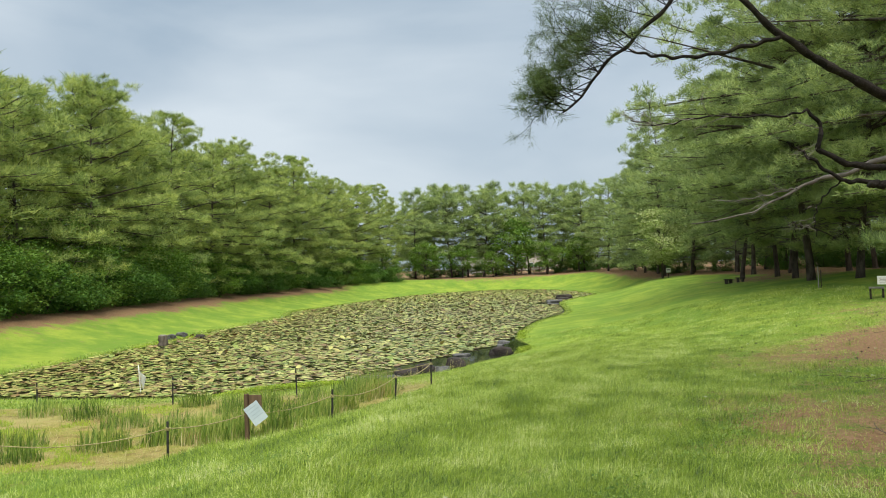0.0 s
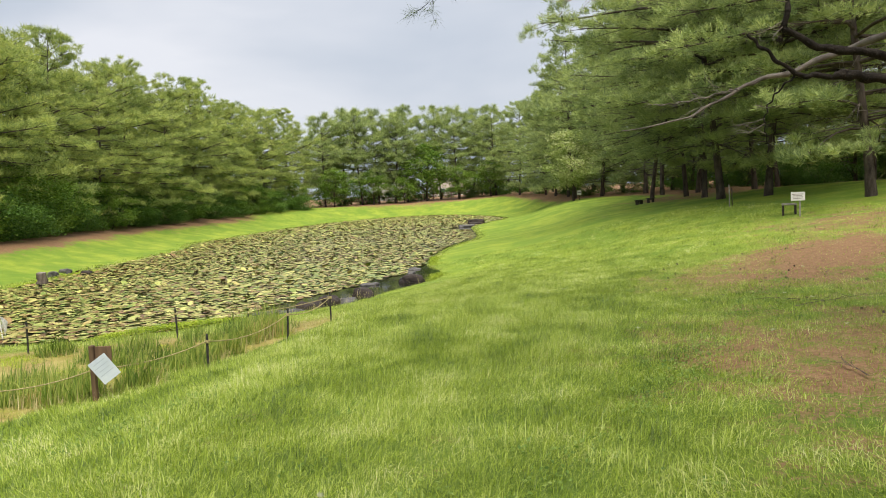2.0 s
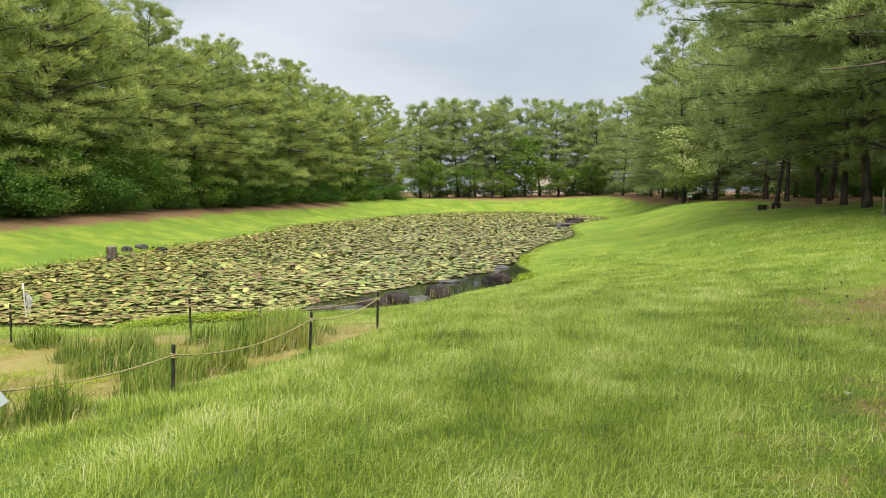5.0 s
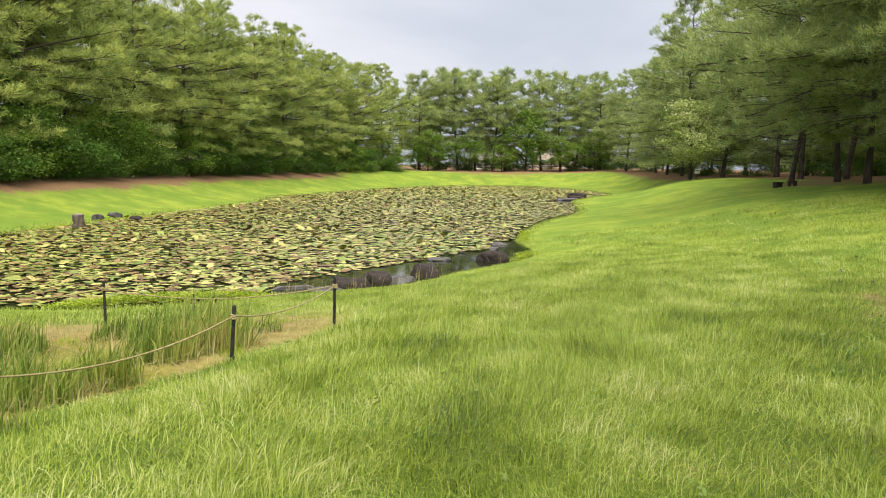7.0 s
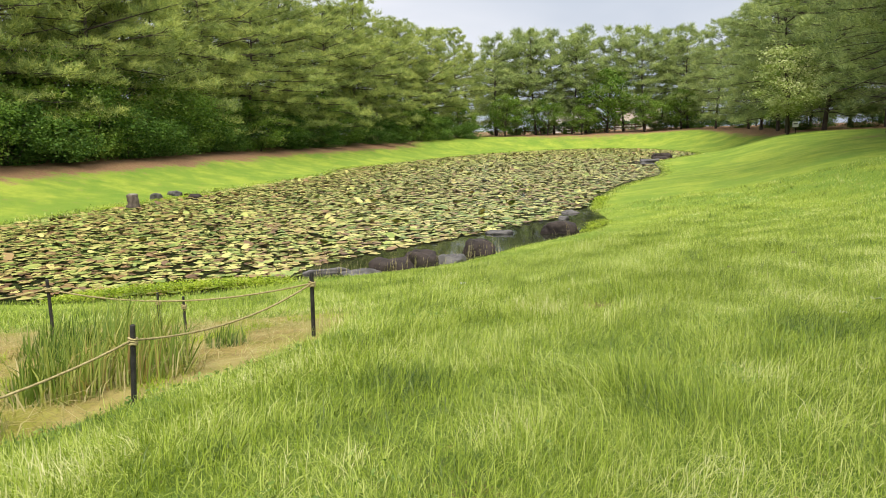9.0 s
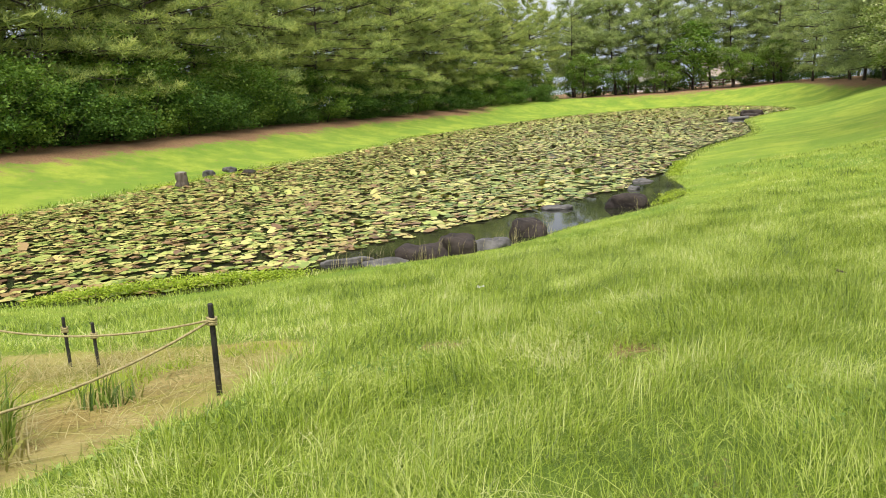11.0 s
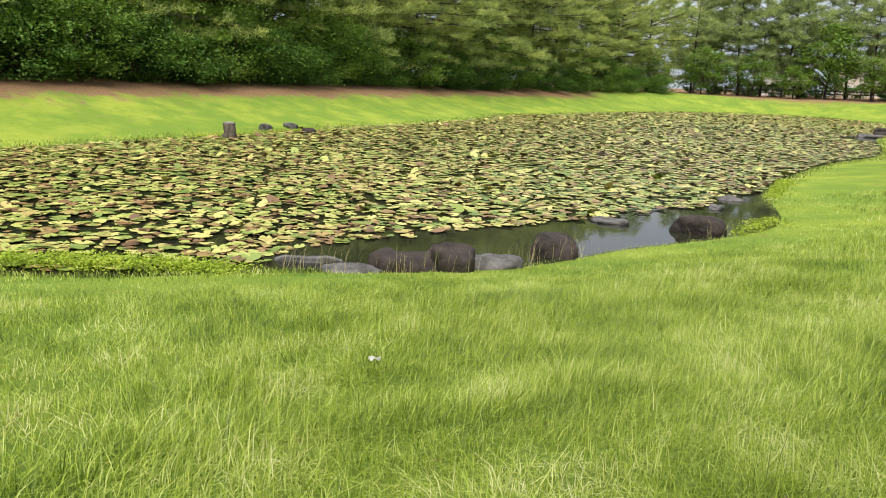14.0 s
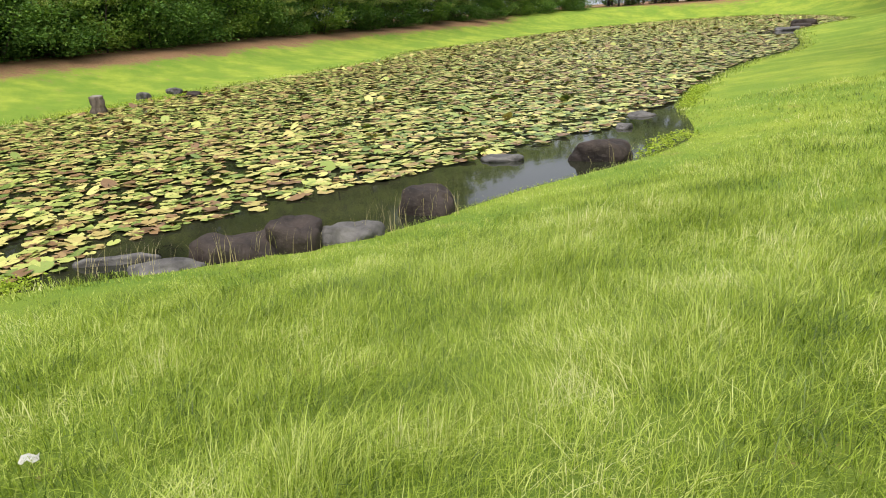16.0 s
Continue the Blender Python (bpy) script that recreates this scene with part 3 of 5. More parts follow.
def leafy_meshes(seed, H, R, trunk_h, n_clumps, per, leaf, mat, squash=0.8, stems=1, rad=0.12):
    """A broad-leaved tree or shrub: stems, limbs, and a lumpy crown of small leaves."""
    rng = np.random.default_rng(seed)
    wood, tips = [], []
    cz = trunk_h + (H - trunk_h) * 0.5
    for k in range(n_clumps):
        a, e = rng.uniform(0, 6.28), math.asin(rng.uniform(-0.98, 0.97))
        q = rng.uniform(0.55, 1.0) ** 0.6
        lump = 1 + 0.22 * math.sin(a * 3 + seed) + 0.15 * math.sin(a * 5 + e * 4)
        tips.append((R * q * lump * math.cos(a) * math.cos(e), R * q * lump * math.sin(a) * math.cos(e), cz + (H - trunk_h) * 0.5 * q * math.sin(e)))
    tips = np.array(tips)
    tips[:, 2] = np.maximum(tips[:, 2], 0.15)
    for s in range(stems):
        a = rng.uniform(0, 6.28)
        sx, sy = (0.25 * R * math.cos(a), 0.25 * R * math.sin(a)) if stems > 1 else (0, 0)
        t = np.linspace(0, 1, 6)
        ex, ey = sx * 2.2 + rng.normal() * 0.15 * R, sy * 2.2 + rng.normal() * 0.15 * R
        wood.append(tube(np.stack([sx * 0.5 + (ex - sx * 0.5) * t ** 1.3, sy * 0.5 + (ey - sy * 0.5) * t ** 1.3, -0.2 + (H * 0.72 + 0.2) * t], -1), rad * (1 - 0.8 * t), 7))
        for k in range(max(4, n_clumps // (3 * stems))):
            q = tips[rng.integers(len(tips))]
            z0 = max(0.1 * H, q[2] * rng.uniform(0.35, 0.7))
            f = z0 / (H * 0.72)
            p0 = np.array([sx * 0.5 + (ex - sx * 0.5) * f ** 1.3, sy * 0.5 + (ey - sy * 0.5) * f ** 1.3, z0])
            t4 = np.linspace(0, 1, 5)[:, None]
            P = p0 + (q - p0) * t4 + np.array([0, 0, 1]) * 0.12 * R * np.sin(t4 * 3.14)
            wood.append(tube(P, rad * 0.32 * (1 - 0.85 * t4[:, 0]), 4))
    r = R * 0.30 * rng.uniform(0.7, 1.3, len(tips))
    c = tips[:, None, :] + rng.normal(size=(len(tips), per, 3)) * (r[:, None, None] * np.array([0.6, 0.6, 0.6 * squash * 0.6]))
    c = c.reshape(-1, 3)
    c[:, 2] = np.maximum(c[:, 2], 0.05)
    V, T = leaves(c, leaf * rng.uniform(0.6, 1.3, len(c)), rng)
    return mesh_np("stem", *gather(wood), MAT_BARK, True), mesh_np("crown", V, T, mat)


def tree_from(name, meshes, names, m, label, category, group):
    root = thing(name, m, label, category, group)
    for me, nm in zip(meshes, names):
        part(nm, me, None, root)
    return root


def at(x, y, turn=0.0, s=1.0, sink=0.05):
    return Matrix.LocRotScale((x, y, hz(x, y) - sink), Euler((0, 0, radians(turn))), (s, s, s))


PINE_PARTS = ("trunk", "bough", "crown", "dead_branch")
pines = [pine_meshes(11, 14.6, 0.12, 5.4, density=1.3), pine_meshes(23, 14.0, 0.16, 5.6, lean=0.08, density=1.2), pine_meshes(37, 15.6, 0.10, 5.2, density=1.3), pine_meshes(41, 13.6, 0.2, 5.6, lean=0.1, density=1.2)]
pine_tags = ("green layered pine in the belt beside the pond", "pine tree", "pines round the pond")
lofty = [pine_meshes(53, 14.0, 0.22, 4.6, lean=0.08, density=0.55, tufts=12, size=0.62, needle=MAT_NEEDLE_FAR), pine_meshes(59, 14.5, 0.16, 4.8, lean=0.05, density=0.55, tufts=12, size=0.62, needle=MAT_NEEDLE_FAR)]
loft_tags = ("thin-crowned pine with a bare trunk at the far end", "pine tree", "pines at the far end")
edge = [pine_meshes(61, 16.5, 0.10, 5.6, density=0.85, needle=MAT_NEEDLE_FAR, size=0.46), pine_meshes(63, 15.5, 0.10, 5.6, density=0.85, needle=MAT_NEEDLE_FAR, lean=0.08, size=0.46)]
red = [pine_meshes(67, 14.5, 0.27, 6.4, lean=0.14, density=0.85, needle=MAT_NEEDLE_FAR, droop=0.3, size=0.36, width=0.04), pine_meshes(71, 15.0, 0.28, 7.0, lean=0.10, density=0.8, needle=MAT_NEEDLE_FAR, droop=0.3, size=0.36, width=0.04)]
fine_red = [pine_meshes(79, 17.0, 0.16, 7.6, lean=0.08, density=1.9, tufts=14, needle=MAT_NEEDLE_FAR, droop=0.34, size=0.30, width=0.042)]
red_tags = ("tall spreading pine with a leaning trunk in the wood", "pine tree", "pines of the open wood")
deep = [pine_meshes(75, 13.5, 0.12, 5.0, density=0.5, tufts=10, size=0.62, width=0.045, needle=MAT_NEEDLE), pine_meshes(77, 12.5, 0.15, 5.0, density=0.5, tufts=10, size=0.62, width=0.045, needle=MAT_NEEDLE)]
deep_tags = ("dark green pine deep in the wood", "pine tree", "pines deep in the wood")


def plant(meshes, tags, places, name="pine_tree", names=PINE_PARTS, seed=1):
    rng = np.random.default_rng(seed)
    first = {}
    for i, (x, y, s) in enumerate(places):
        k = i % len(meshes)
        turn = rng.uniform(0, 360)
        if k not in first:
            first[k] = tree_from(name, meshes[k], names, at(x, y, turn, s), *tags)
        else:
            c = copy_thing(first[k], Matrix.Identity(4))
            c.matrix_basis = at(x, y, turn, s)


LEFT_PINES = [(-26.5, 26, 0.95), (-25.0, 32.5, 0.98), (-24.5, 39, 1.0), (-23.2, 45.5, 0.95), (-22.5, 52, 1.0), (-22.8, 58.5, 1.05), (-21.4, 65, 0.95), (-20.4, 71.5, 0.97), (-19.2, 78, 0.98), (-17.6, 84.5, 0.97), (-16.2, 91, 0.95), (-14.8, 98, 0.95), (-13.0, 105, 0.95), (-10.5, 112, 0.93), (-7.5, 119, 0.9)]
plant(pines, pine_tags, [(x - 1.8, y, s * 1.05) for x, y, s in LEFT_PINES], seed=3)
BACK_PINES = [(-31, 29, 1.18), (-29.5, 36, 1.15), (-29.0, 43, 1.15), (-28.0, 50, 1.18), (-27.5, 56.5, 1.15), (-26.8, 63, 1.18), (-25.8, 70, 1.12), (-24.5, 77, 1.12), (-23, 84.5, 1.12), (-21, 92, 1.12), (-19, 100, 1.1), (-16.5, 108, 1.08), (-13, 117, 1.05)]
FAR_PINES = [(-4.5, 126, 1.02), (-1.5, 130, 1.05), (1.5, 127, 1.08), (4.3, 131, 1.05), (6.8, 127.5, 1.02), (9.2, 132, 1.08), (14.8, 131, 1.1), (17.5, 128, 1.02), (20.5, 132, 1.05), (23.8, 128, 1.0)]
plant(lofty, loft_tags, FAR_PINES, seed=5)
RIGHT_PINES = [(26, 120, 0.88), (28, 111, 0.92), (27, 102, 0.95), (26.5, 94, 1.0), (25.0, 86, 1.06), (25.6, 78.5, 1.1), (27.0, 70, 1.12), (33, 104, 1.0), (32, 90, 1.1), (33, 78, 1.12)]
plant(edge, ("tall green pine along the lawn's wooded edge", "pine tree", "pines along the lawn"), RIGHT_PINES, seed=8)
WOOD_PINES = [(24.0, 59, 1.05), (25.5, 56.0, 1.0), (28.5, 62, 1.1), (29.5, 52, 1.0), (20.4, 52.2, 0.9), (21.3, 48.6, 0.9), (19.7, 42.7, 0.95), (24.5, 46, 0.95), (25, 36, 1.1), (33, 47, 1.0), (31, 69, 1.0), (29, 30, 1.0), (30.5, 26.5, 0.95)]
plant(red, red_tags, WOOD_PINES, seed=9)
plant(fine_red, red_tags, [(18.5, 38.3, 1.05), (19.1, 35.0, 0.95), (18.6, 27.2, 0.95)], seed=19)
# unseen pines behind the start, added to shade the near lawn
UNSEEN_SHADE_PINES = [(9.8, -0.5, 0.9), (4.0, -6.5, 0.95), (10.8, 5.0, 0.9), (6.8, -3.4, 1.0)]
plant(red, red_tags, UNSEEN_SHADE_PINES, seed=29)
DEEP_PINES = [(35, 41, 1), (36, 53, 1), (35, 66, 1), (38, 38, 1), (40, 50, 1), (38, 60, 1), (39, 72, 1), (40, 86, 1), (39, 100, 1), (36, 114, 1), (33, 126, 0.9), (45, 48, 1), (37, 28, 1), (28, 138, 0.95), (-36, 40, 1.25), (-34, 60, 1.2), (-31, 80, 1.15), (-26, 100, 1.1), (-38, 22, 1.2), (-5, 140, 1.0), (24, 139, 1.0), (-16, 128, 0.95), (-10, 133, 0.95)]
plant(deep, deep_tags, DEEP_PINES, seed=10)
plant(deep, ("green pine in the second row of the belt", "pine tree", "pines of the second row"), BACK_PINES, seed=12)

shrubs = [leafy_meshes(5, 3.0, 2.2, -0.3, 60, 120, 0.145, MAT_SHRUB, stems=3, rad=0.045), leafy_meshes(6, 2.4, 2.0, -0.3, 54, 120, 0.14, MAT_SHRUB, stems=3, rad=0.045), leafy_meshes(8, 4.2, 2.4, -0.2, 64, 120, 0.16, MAT_BROAD, stems=2, rad=0.05)]
LEFT_SHRUBS = [(-22.3, 25, 1), (-21.4, 28, 1.05), (-21.0, 31, 1.0), (-20.6, 34, 1.0), (-20.4, 37, 1.0), (-20.0, 40, 0.95), (-19.9, 43, 1.0), (-19.7, 46, 1.05), (-19.3, 49, 0.95), (-19.0, 52, 1.0), (-18.8, 55, 0.95), (-18.6, 58.5, 1), (-18.8, 62, 1), (-18.8, 66, 0.95), (-18.0, 70, 1), (-16.9, 75, 1), (-15.8, 80, 1), (-14.8, 86, 1), (-13.4, 92, 1), (-11.6, 98, 1), (-9.8, 104, 1), (-7.4, 109, 1), (-4.5, 114, 0.9),
               (-23.4, 31, 1.35), (-23.0, 38, 1.35), (-22.4, 45, 1.3), (-21.8, 52, 1.2), (-21.4, 59, 1.2)]
plant(shrubs, ("dense dark-green shrub under the pines", "shrub", "shrubs under the pines"), [(x - 2.9, y, s) for x, y, s in LEFT_SHRUBS] + [(x - 4.6, y + 1.4, s * 1.3) for x, y, s in LEFT_SHRUBS[:23]], "shrub", ("stem", "crown"), 4)
thicket = [leafy_meshes(25, 4.2, 3.4, 0.05, 34, 44, 0.46, MAT_SHRUB, stems=3, rad=0.06), leafy_meshes(26, 3.4, 3.2, 0.05, 30, 44, 0.44, MAT_SHRUB, stems=3, rad=0.06)]
THICKETS = [(x, 20 + 5.2 * k, 1.0 + 0.15 * (k % 3)) for k in range(20) for x in (50 + 2 * math.sin(k * 1.7), ) if k < 18] + [(-30 - 0.1 * k, 24 + 5 * k, 1.1) for k in range(12)] + [(-24 + 4.6 * k, 143 + 1.5 * math.sin(k * 2.1), 0.55 + 0.2 * (k % 3)) for k in range(14)] + [(42 + 2 * math.sin(k * 2.3), 24 + 7.0 * k, 0.8) for k in range(13)]
plant(thicket, ("dense thicket of dark foliage at the wood's back", "thicket", "thickets behind the trees"), THICKETS, "thicket", ("stem", "crown"), 17)
WOOD_SHRUBS = [(30, 66, 0.7), (35, 70, 0.9), (30, 48, 0.6), (28, 91, 0.7), (29.5, 102, 0.8), (29, 118, 0.8), (35, 58, 0.9), (35.5, 49, 0.9), (34, 28, 0.9), (38, 46, 1.0), (32, 56, 0.8), (34, 64, 0.8), (36, 44, 0.9), (33, 74, 0.8), (32, 38, 0.7), (37, 54, 0.9), (31, 84, 0.8), (36, 34, 0.9), (32, 98, 0.8), (-2, 129, 0.8), (2.5, 134.5, 0.9), (6, 129.5, 0.6), (10.5, 134.5, 0.8), (19.5, 130, 0.7), (24.5, 130.5, 0.9), (41, 66, 1), (42, 40, 1), (42, 56, 1), (30.5, 110, 0.8)]
plant([shrubs[1], shrubs[0]], ("low dark-green shrub on the needle floor of the wood", "shrub", "shrubs in the wood"), WOOD_SHRUBS, "shrub", ("stem", "crown"), 14)
broad = [leafy_meshes(15, 8.0, 3.2, 0.9, 60, 95, 0.32, MAT_BROAD, rad=0.18), leafy_meshes(16, 9.5, 3.6, 1.6, 60, 95, 0.33, MAT_BROAD, rad=0.2)]
plant(broad, ("green broad-leaved tree at the far end", "tree", "broad-leaved trees"), [(12, 127, 1.2), (29, 88, 0.9), (-3.0, 122, 0.75), (3.2, 124.5, 0.6), (8.2, 125, 0.55), (17.2, 124.8, 0.6), (22.5, 126, 0.75)], "broadleaf_tree", ("stem", "crown"), 6)
bloom = [leafy_meshes(18, 8.5, 3.0, 1.5, 56, 140, 0.26, MAT_BLOSSOM, rad=0.16)]
plant(bloom, ("pale yellow-green flowering tree before the pines", "tree", ""), [(21.0, 73, 0.82)], "flowering_tree", ("stem", "crown"), 7)


# ---- the pine that overhangs the lawn ----
def curve3(ctrl, n=14):
    c = np.array(ctrl, float)
    c = np.concatenate([[2 * c[0] - c[1]], c, [2 * c[-1] - c[-2]]])
    out = []
    for i in range(1, len(c) - 2):
        p0, p1, p2, p3 = c[i - 1], c[i], c[i + 1], c[i + 2]
        for t in np.linspace(0, 1, n, endpoint=False):
            out.append(0.5 * (2 * p1 + (p2 - p0) * t + (2 * p0 - 5 * p1 + 4 * p2 - p3) * t * t + (3 * p1 - p0 - 3 * p2 + p3) * t ** 3))
    out.append(c[-2])
    return np.array(out)


def twig_spray(rng, start, direc, L, depth, wood, tips, r, curl=0.5):
    """A branch that forks into finer twigs; collects the tips."""
    n = 6
    p, d = np.array(start, float), unit(np.array(direc, float))
    pts = [p]
    for k in range(n - 1):
        d = unit(d + rng.normal(size=3) * 0.16 * curl + np.array([0, 0, 0.03]))
        p = p + d * L / (n - 1)
        pts.append(p)
    pts = np.array(pts)
    wood.append(tube(pts, r * np.linspace(1, 0.45, n), 4))
    if depth == 0:
        tips.append((pts[-1], d))
        return
    for k in range(2, n):
        for q in range(1 if k < n - 1 else 2):
            side = unit(d + rng.normal(size=3) * np.array([0.75, 0.6, 0.6]))
            twig_spray(rng, pts[k], side, L * rng.uniform(0.38, 0.62), depth - 1, wood, tips, r * 0.55, curl * 1.2)


def overhanging_pine():
    rng = np.random.default_rng(99)
    root = thing("overhanging_pine", Matrix.Identity(4), "old pine leaning its crooked backlit limbs over the lawn", "pine tree")
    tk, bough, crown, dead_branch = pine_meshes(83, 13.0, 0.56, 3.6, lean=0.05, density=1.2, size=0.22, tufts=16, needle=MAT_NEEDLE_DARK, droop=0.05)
    base = Vector((7.7, 9.4, hz(7.6, 9.4) - 0.05))
    for nm, me in (("trunk", tk), ("bough", bough), ("crown", crown), ("dead_branch", dead_branch)):
        o = part(nm, me, None, root)
        o.location = base
    wood, tips, dead = [], [], []

    def limb(ctrl, r0, r1, sides=8, mat=None, words="crooked limb with rough bark in a backlit dark tone"):
        c = curve3(ctrl)
        k = np.linspace(0, 1, len(c))
        j = 0.012 * np.stack([np.sin(k * 37), np.cos(k * 29), np.sin(k * 43 + 1)], -1)
        part("limb", mesh_np("limb", *tube(c + j, 0.72 * (r0 + (r1 - r0) * k) * (1 + 0.10 * np.sin(k * 50) + 0.06 * np.sin(k * 131)), sides), mat or MAT_LIMB_BACKLIT, True), None, root, words)
        return c
    a = limb([(7.6, 9.4, 3.0), (6.4, 9.1, 3.2), (5.2, 8.8, 3.54), (4.64, 8.8, 3.86), (4.32, 8.8, 4.06), (4.04, 8.8, 4.28), (3.56, 8.8, 4.72), (3.0, 8.8, 5.3), (2.6, 8.8, 5.7)], 0.095, 0.035)
    a2 = limb([(4.06, 8.8, 4.28), (3.67, 8.8, 4.18), (3.08, 8.8, 4.07), (2.62, 8.8, 4.08), (2.29, 8.8, 4.15)], 0.038, 0.02)
    b = limb([(3.6, 8.8, 5.6), (3.2, 8.8, 5.15), (2.77, 8.8, 4.74), (2.3, 8.8, 4.29), (1.92, 8.8, 3.97), (1.68, 8.8, 3.65), (1.45, 8.8, 3.46)], 0.045, 0.016)
    c = limb([(7.6, 9.3, 2.4), (6.2, 8.7, 2.45), (4.93, 8.4, 2.65), (4.51, 8.4, 2.71), (4.2, 8.4, 2.9), (4.24, 8.4, 3.1), (4.1, 8.4, 3.32)], 0.07, 0.026)
    c2 = limb([(4.1, 8.4, 3.32), (3.78, 8.42, 3.27), (2.97, 8.5, 3.3), (2.53, 8.5, 3.23), (2.16, 8.5, 3.29)], 0.02, 0.006, 6)
    d = limb([(7.6, 9.4, 2.1), (6.3, 9.1, 2.36), (5.4, 9.0, 2.5), (5.07, 9.0, 2.54)], 0.075, 0.062)
    e = limb([(7.7, 9.6, 3.5), (7.3, 11.2, 3.32), (6.95, 11.8, 3.2), (6.42, 12.0, 3.0), (5.92, 12.0, 2.9), (5.67, 12.0, 2.79), (5.17, 12.0, 2.56), (4.79, 12.0, 2.4), (3.94, 12.0, 2.28)], 0.075, 0.010, 8, MAT_DEADWOOD, "grey weathered dead limb")
    e2 = limb([(5.67, 12.0, 2.79), (5.51, 12.02, 2.77), (4.97, 12.1, 2.66), (4.52, 12.1, 2.62)], 0.024, 0.007, 6, MAT_DEADWOOD, "grey weathered dead limb")
    f = limb([(6.9, 9.7, 2.55), (5.65, 10.0, 2.66), (5.28, 10.0, 2.7), (4.92, 10.0, 2.96), (4.71, 10.0, 3.15)], 0.05, 0.022)
    f2 = limb([(5.28, 10.0, 2.7), (5.05, 10.1, 2.45), (4.95, 10.1, 2.2), (4.97, 10.1, 1.95)], 0.018, 0.006, 5)
    # green sprays on the hanging limb
    for k in np.linspace(0.36, 0.98, 14):
        p = b[int(k * (len(b) - 1))]
        for q in range(2):
            dr = np.array([-0.85, rng.normal() * 0.4, rng.uniform(-0.3, 0.75)])
            twig_spray(rng, p, dr, rng.uniform(0.42, 0.88) * (1.2 - 0.65 * k), 2, wood, tips, 0.007)
    for k in (0.75, 0.9, 1.0):
        p = a2[int(k * (len(a2) - 1))]
        twig_spray(rng, p, (-0.9, rng.normal() * 0.4, rng.uniform(-0.3, 0.6)), 0.7, 2, wood, tips, 0.007)
    for k in np.linspace(0.1, 0.7, 7):
        p = b[int(k * (len(b) - 1))]
        twig_spray(rng, p, (rng.uniform(-0.6, 0.6), rng.normal() * 0.4, rng.uniform(0.1, 0.8)), 0.55, 1, wood, tips, 0.006)
    # bare dead twigs
    for src, cnt, ln in ((c2, 12, 0.4), (c, 3, 0.35), (e, 9, 0.35), (e2, 5, 0.3), (f2, 4, 0.3), (a2, 5, 0.3)):
        for q in range(cnt):
            p = src[int(rng.uniform(0.35, 1.0) * (len(src) - 1))]
            twig_spray(rng, p, (-0.8, rng.normal() * 0.5, rng.uniform(-0.5, 0.8)), ln * rng.uniform(0.5, 1.1), 1, dead, [], 0.0045, 1.1)
    tagged(part("fine_twig", mesh_np("fine_twig", *gather(wood), MAT_LIMB_BACKLIT, True), None, root, "twigs in a backlit dark tone that carry the needles"), kind="stuff")
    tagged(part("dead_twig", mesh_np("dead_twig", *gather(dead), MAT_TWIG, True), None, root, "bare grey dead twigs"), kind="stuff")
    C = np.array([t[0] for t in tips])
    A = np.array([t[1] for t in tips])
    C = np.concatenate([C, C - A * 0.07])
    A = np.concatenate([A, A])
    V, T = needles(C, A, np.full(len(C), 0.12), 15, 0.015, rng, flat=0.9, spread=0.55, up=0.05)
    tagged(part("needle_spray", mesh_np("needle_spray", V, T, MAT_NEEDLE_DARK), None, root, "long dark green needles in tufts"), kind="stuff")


overhanging_pine()


# ---- rocks and stumps on the shore ----
def rock_mesh(name, w, d, h, seed, mat, rough=0.36):
    bm = bmesh.new()
    bmesh.ops.create_icosphere(bm, subdivisions=4, radius=1.0)
    off = Vector((seed * 3.1, seed * 1.7, seed * 0.9))
    for v in bm.verts:
        p = v.co.copy()
        n = noise.noise(p * 1.1 + off) * 1.3 + noise.noise(p * 2.6 + off) * 0.4 + noise.noise(p * 6 + off) * 0.08
        p *= 1 + rough * n
        # blunt, slightly slabby faces
        p.x, p.y, p.z = (math.copysign(abs(q) ** 0.8, q) for q in p)
        p.z = min(p.z, 0.82 + 0.25 * n)
        v.co = (p.x * w / 2, p.y * d / 2, p.z * h)
    for f in bm.faces:
        f.smooth = True
    me = bpy.data.meshes.new(name)
    bm.to_mesh(me)
    bm.free()
    me.materials.append(mat)
    return me


def rock(x, y, w, d, h, turn, seed, label, mat=None, base=WATER, group="shore rocks"):
    ob = new("rock", rock_mesh("rock", w, d, h, seed, mat or MAT_ROCK))
    ob.matrix_world = pose(x, y, base - 0.04, 0, 0, turn)
    tagged(ob, label, "rock", group)


DARKROCK = "dark brown rounded rock at the water's edge"
rock(-0.72, 24.70, 0.74, 0.56, 0.40, 20, 1, "tall dark brown rock humped at the water's edge")
rock(-1.20, 24.40, 0.85, 0.50, 0.30, 25, 2, DARKROCK)
rock(-0.22, 25.08, 0.74, 0.42, 0.24, 30, 3, "grey-topped boulder beside the dark rocks", MAT_ROCK_GREY)
rock(0.38, 26.3, 0.68, 0.56, 0.38, 10, 4, DARKROCK)
rock(2.12, 29.6, 1.0, 0.72, 0.36, 5, 5, "broad dark boulder with grass growing against it")
rock(0.62, 29.5, 0.66, 0.4, 0.15, 12, 6, "pale flat stone just above the water", MAT_ROCK_GREY)
rock(2.6, 34.2, 0.55, 0.36, 0.14, 0, 7, "pale flat stone just above the water", MAT_ROCK_GREY)
rock(2.35, 32.6, 0.36, 0.3, 0.13, 40, 17, "small flat grey stone among the pads", MAT_ROCK_GREY)
rock(-1.75, 23.9, 0.75, 0.36, 0.14, 25, 8, "low grey rock half under grass", MAT_ROCK_GREY)
rock(-2.45, 24.02, 0.8, 0.18, 0.14, 22, 9, "long low grey stone in the shallows", MAT_ROCK_GREY)
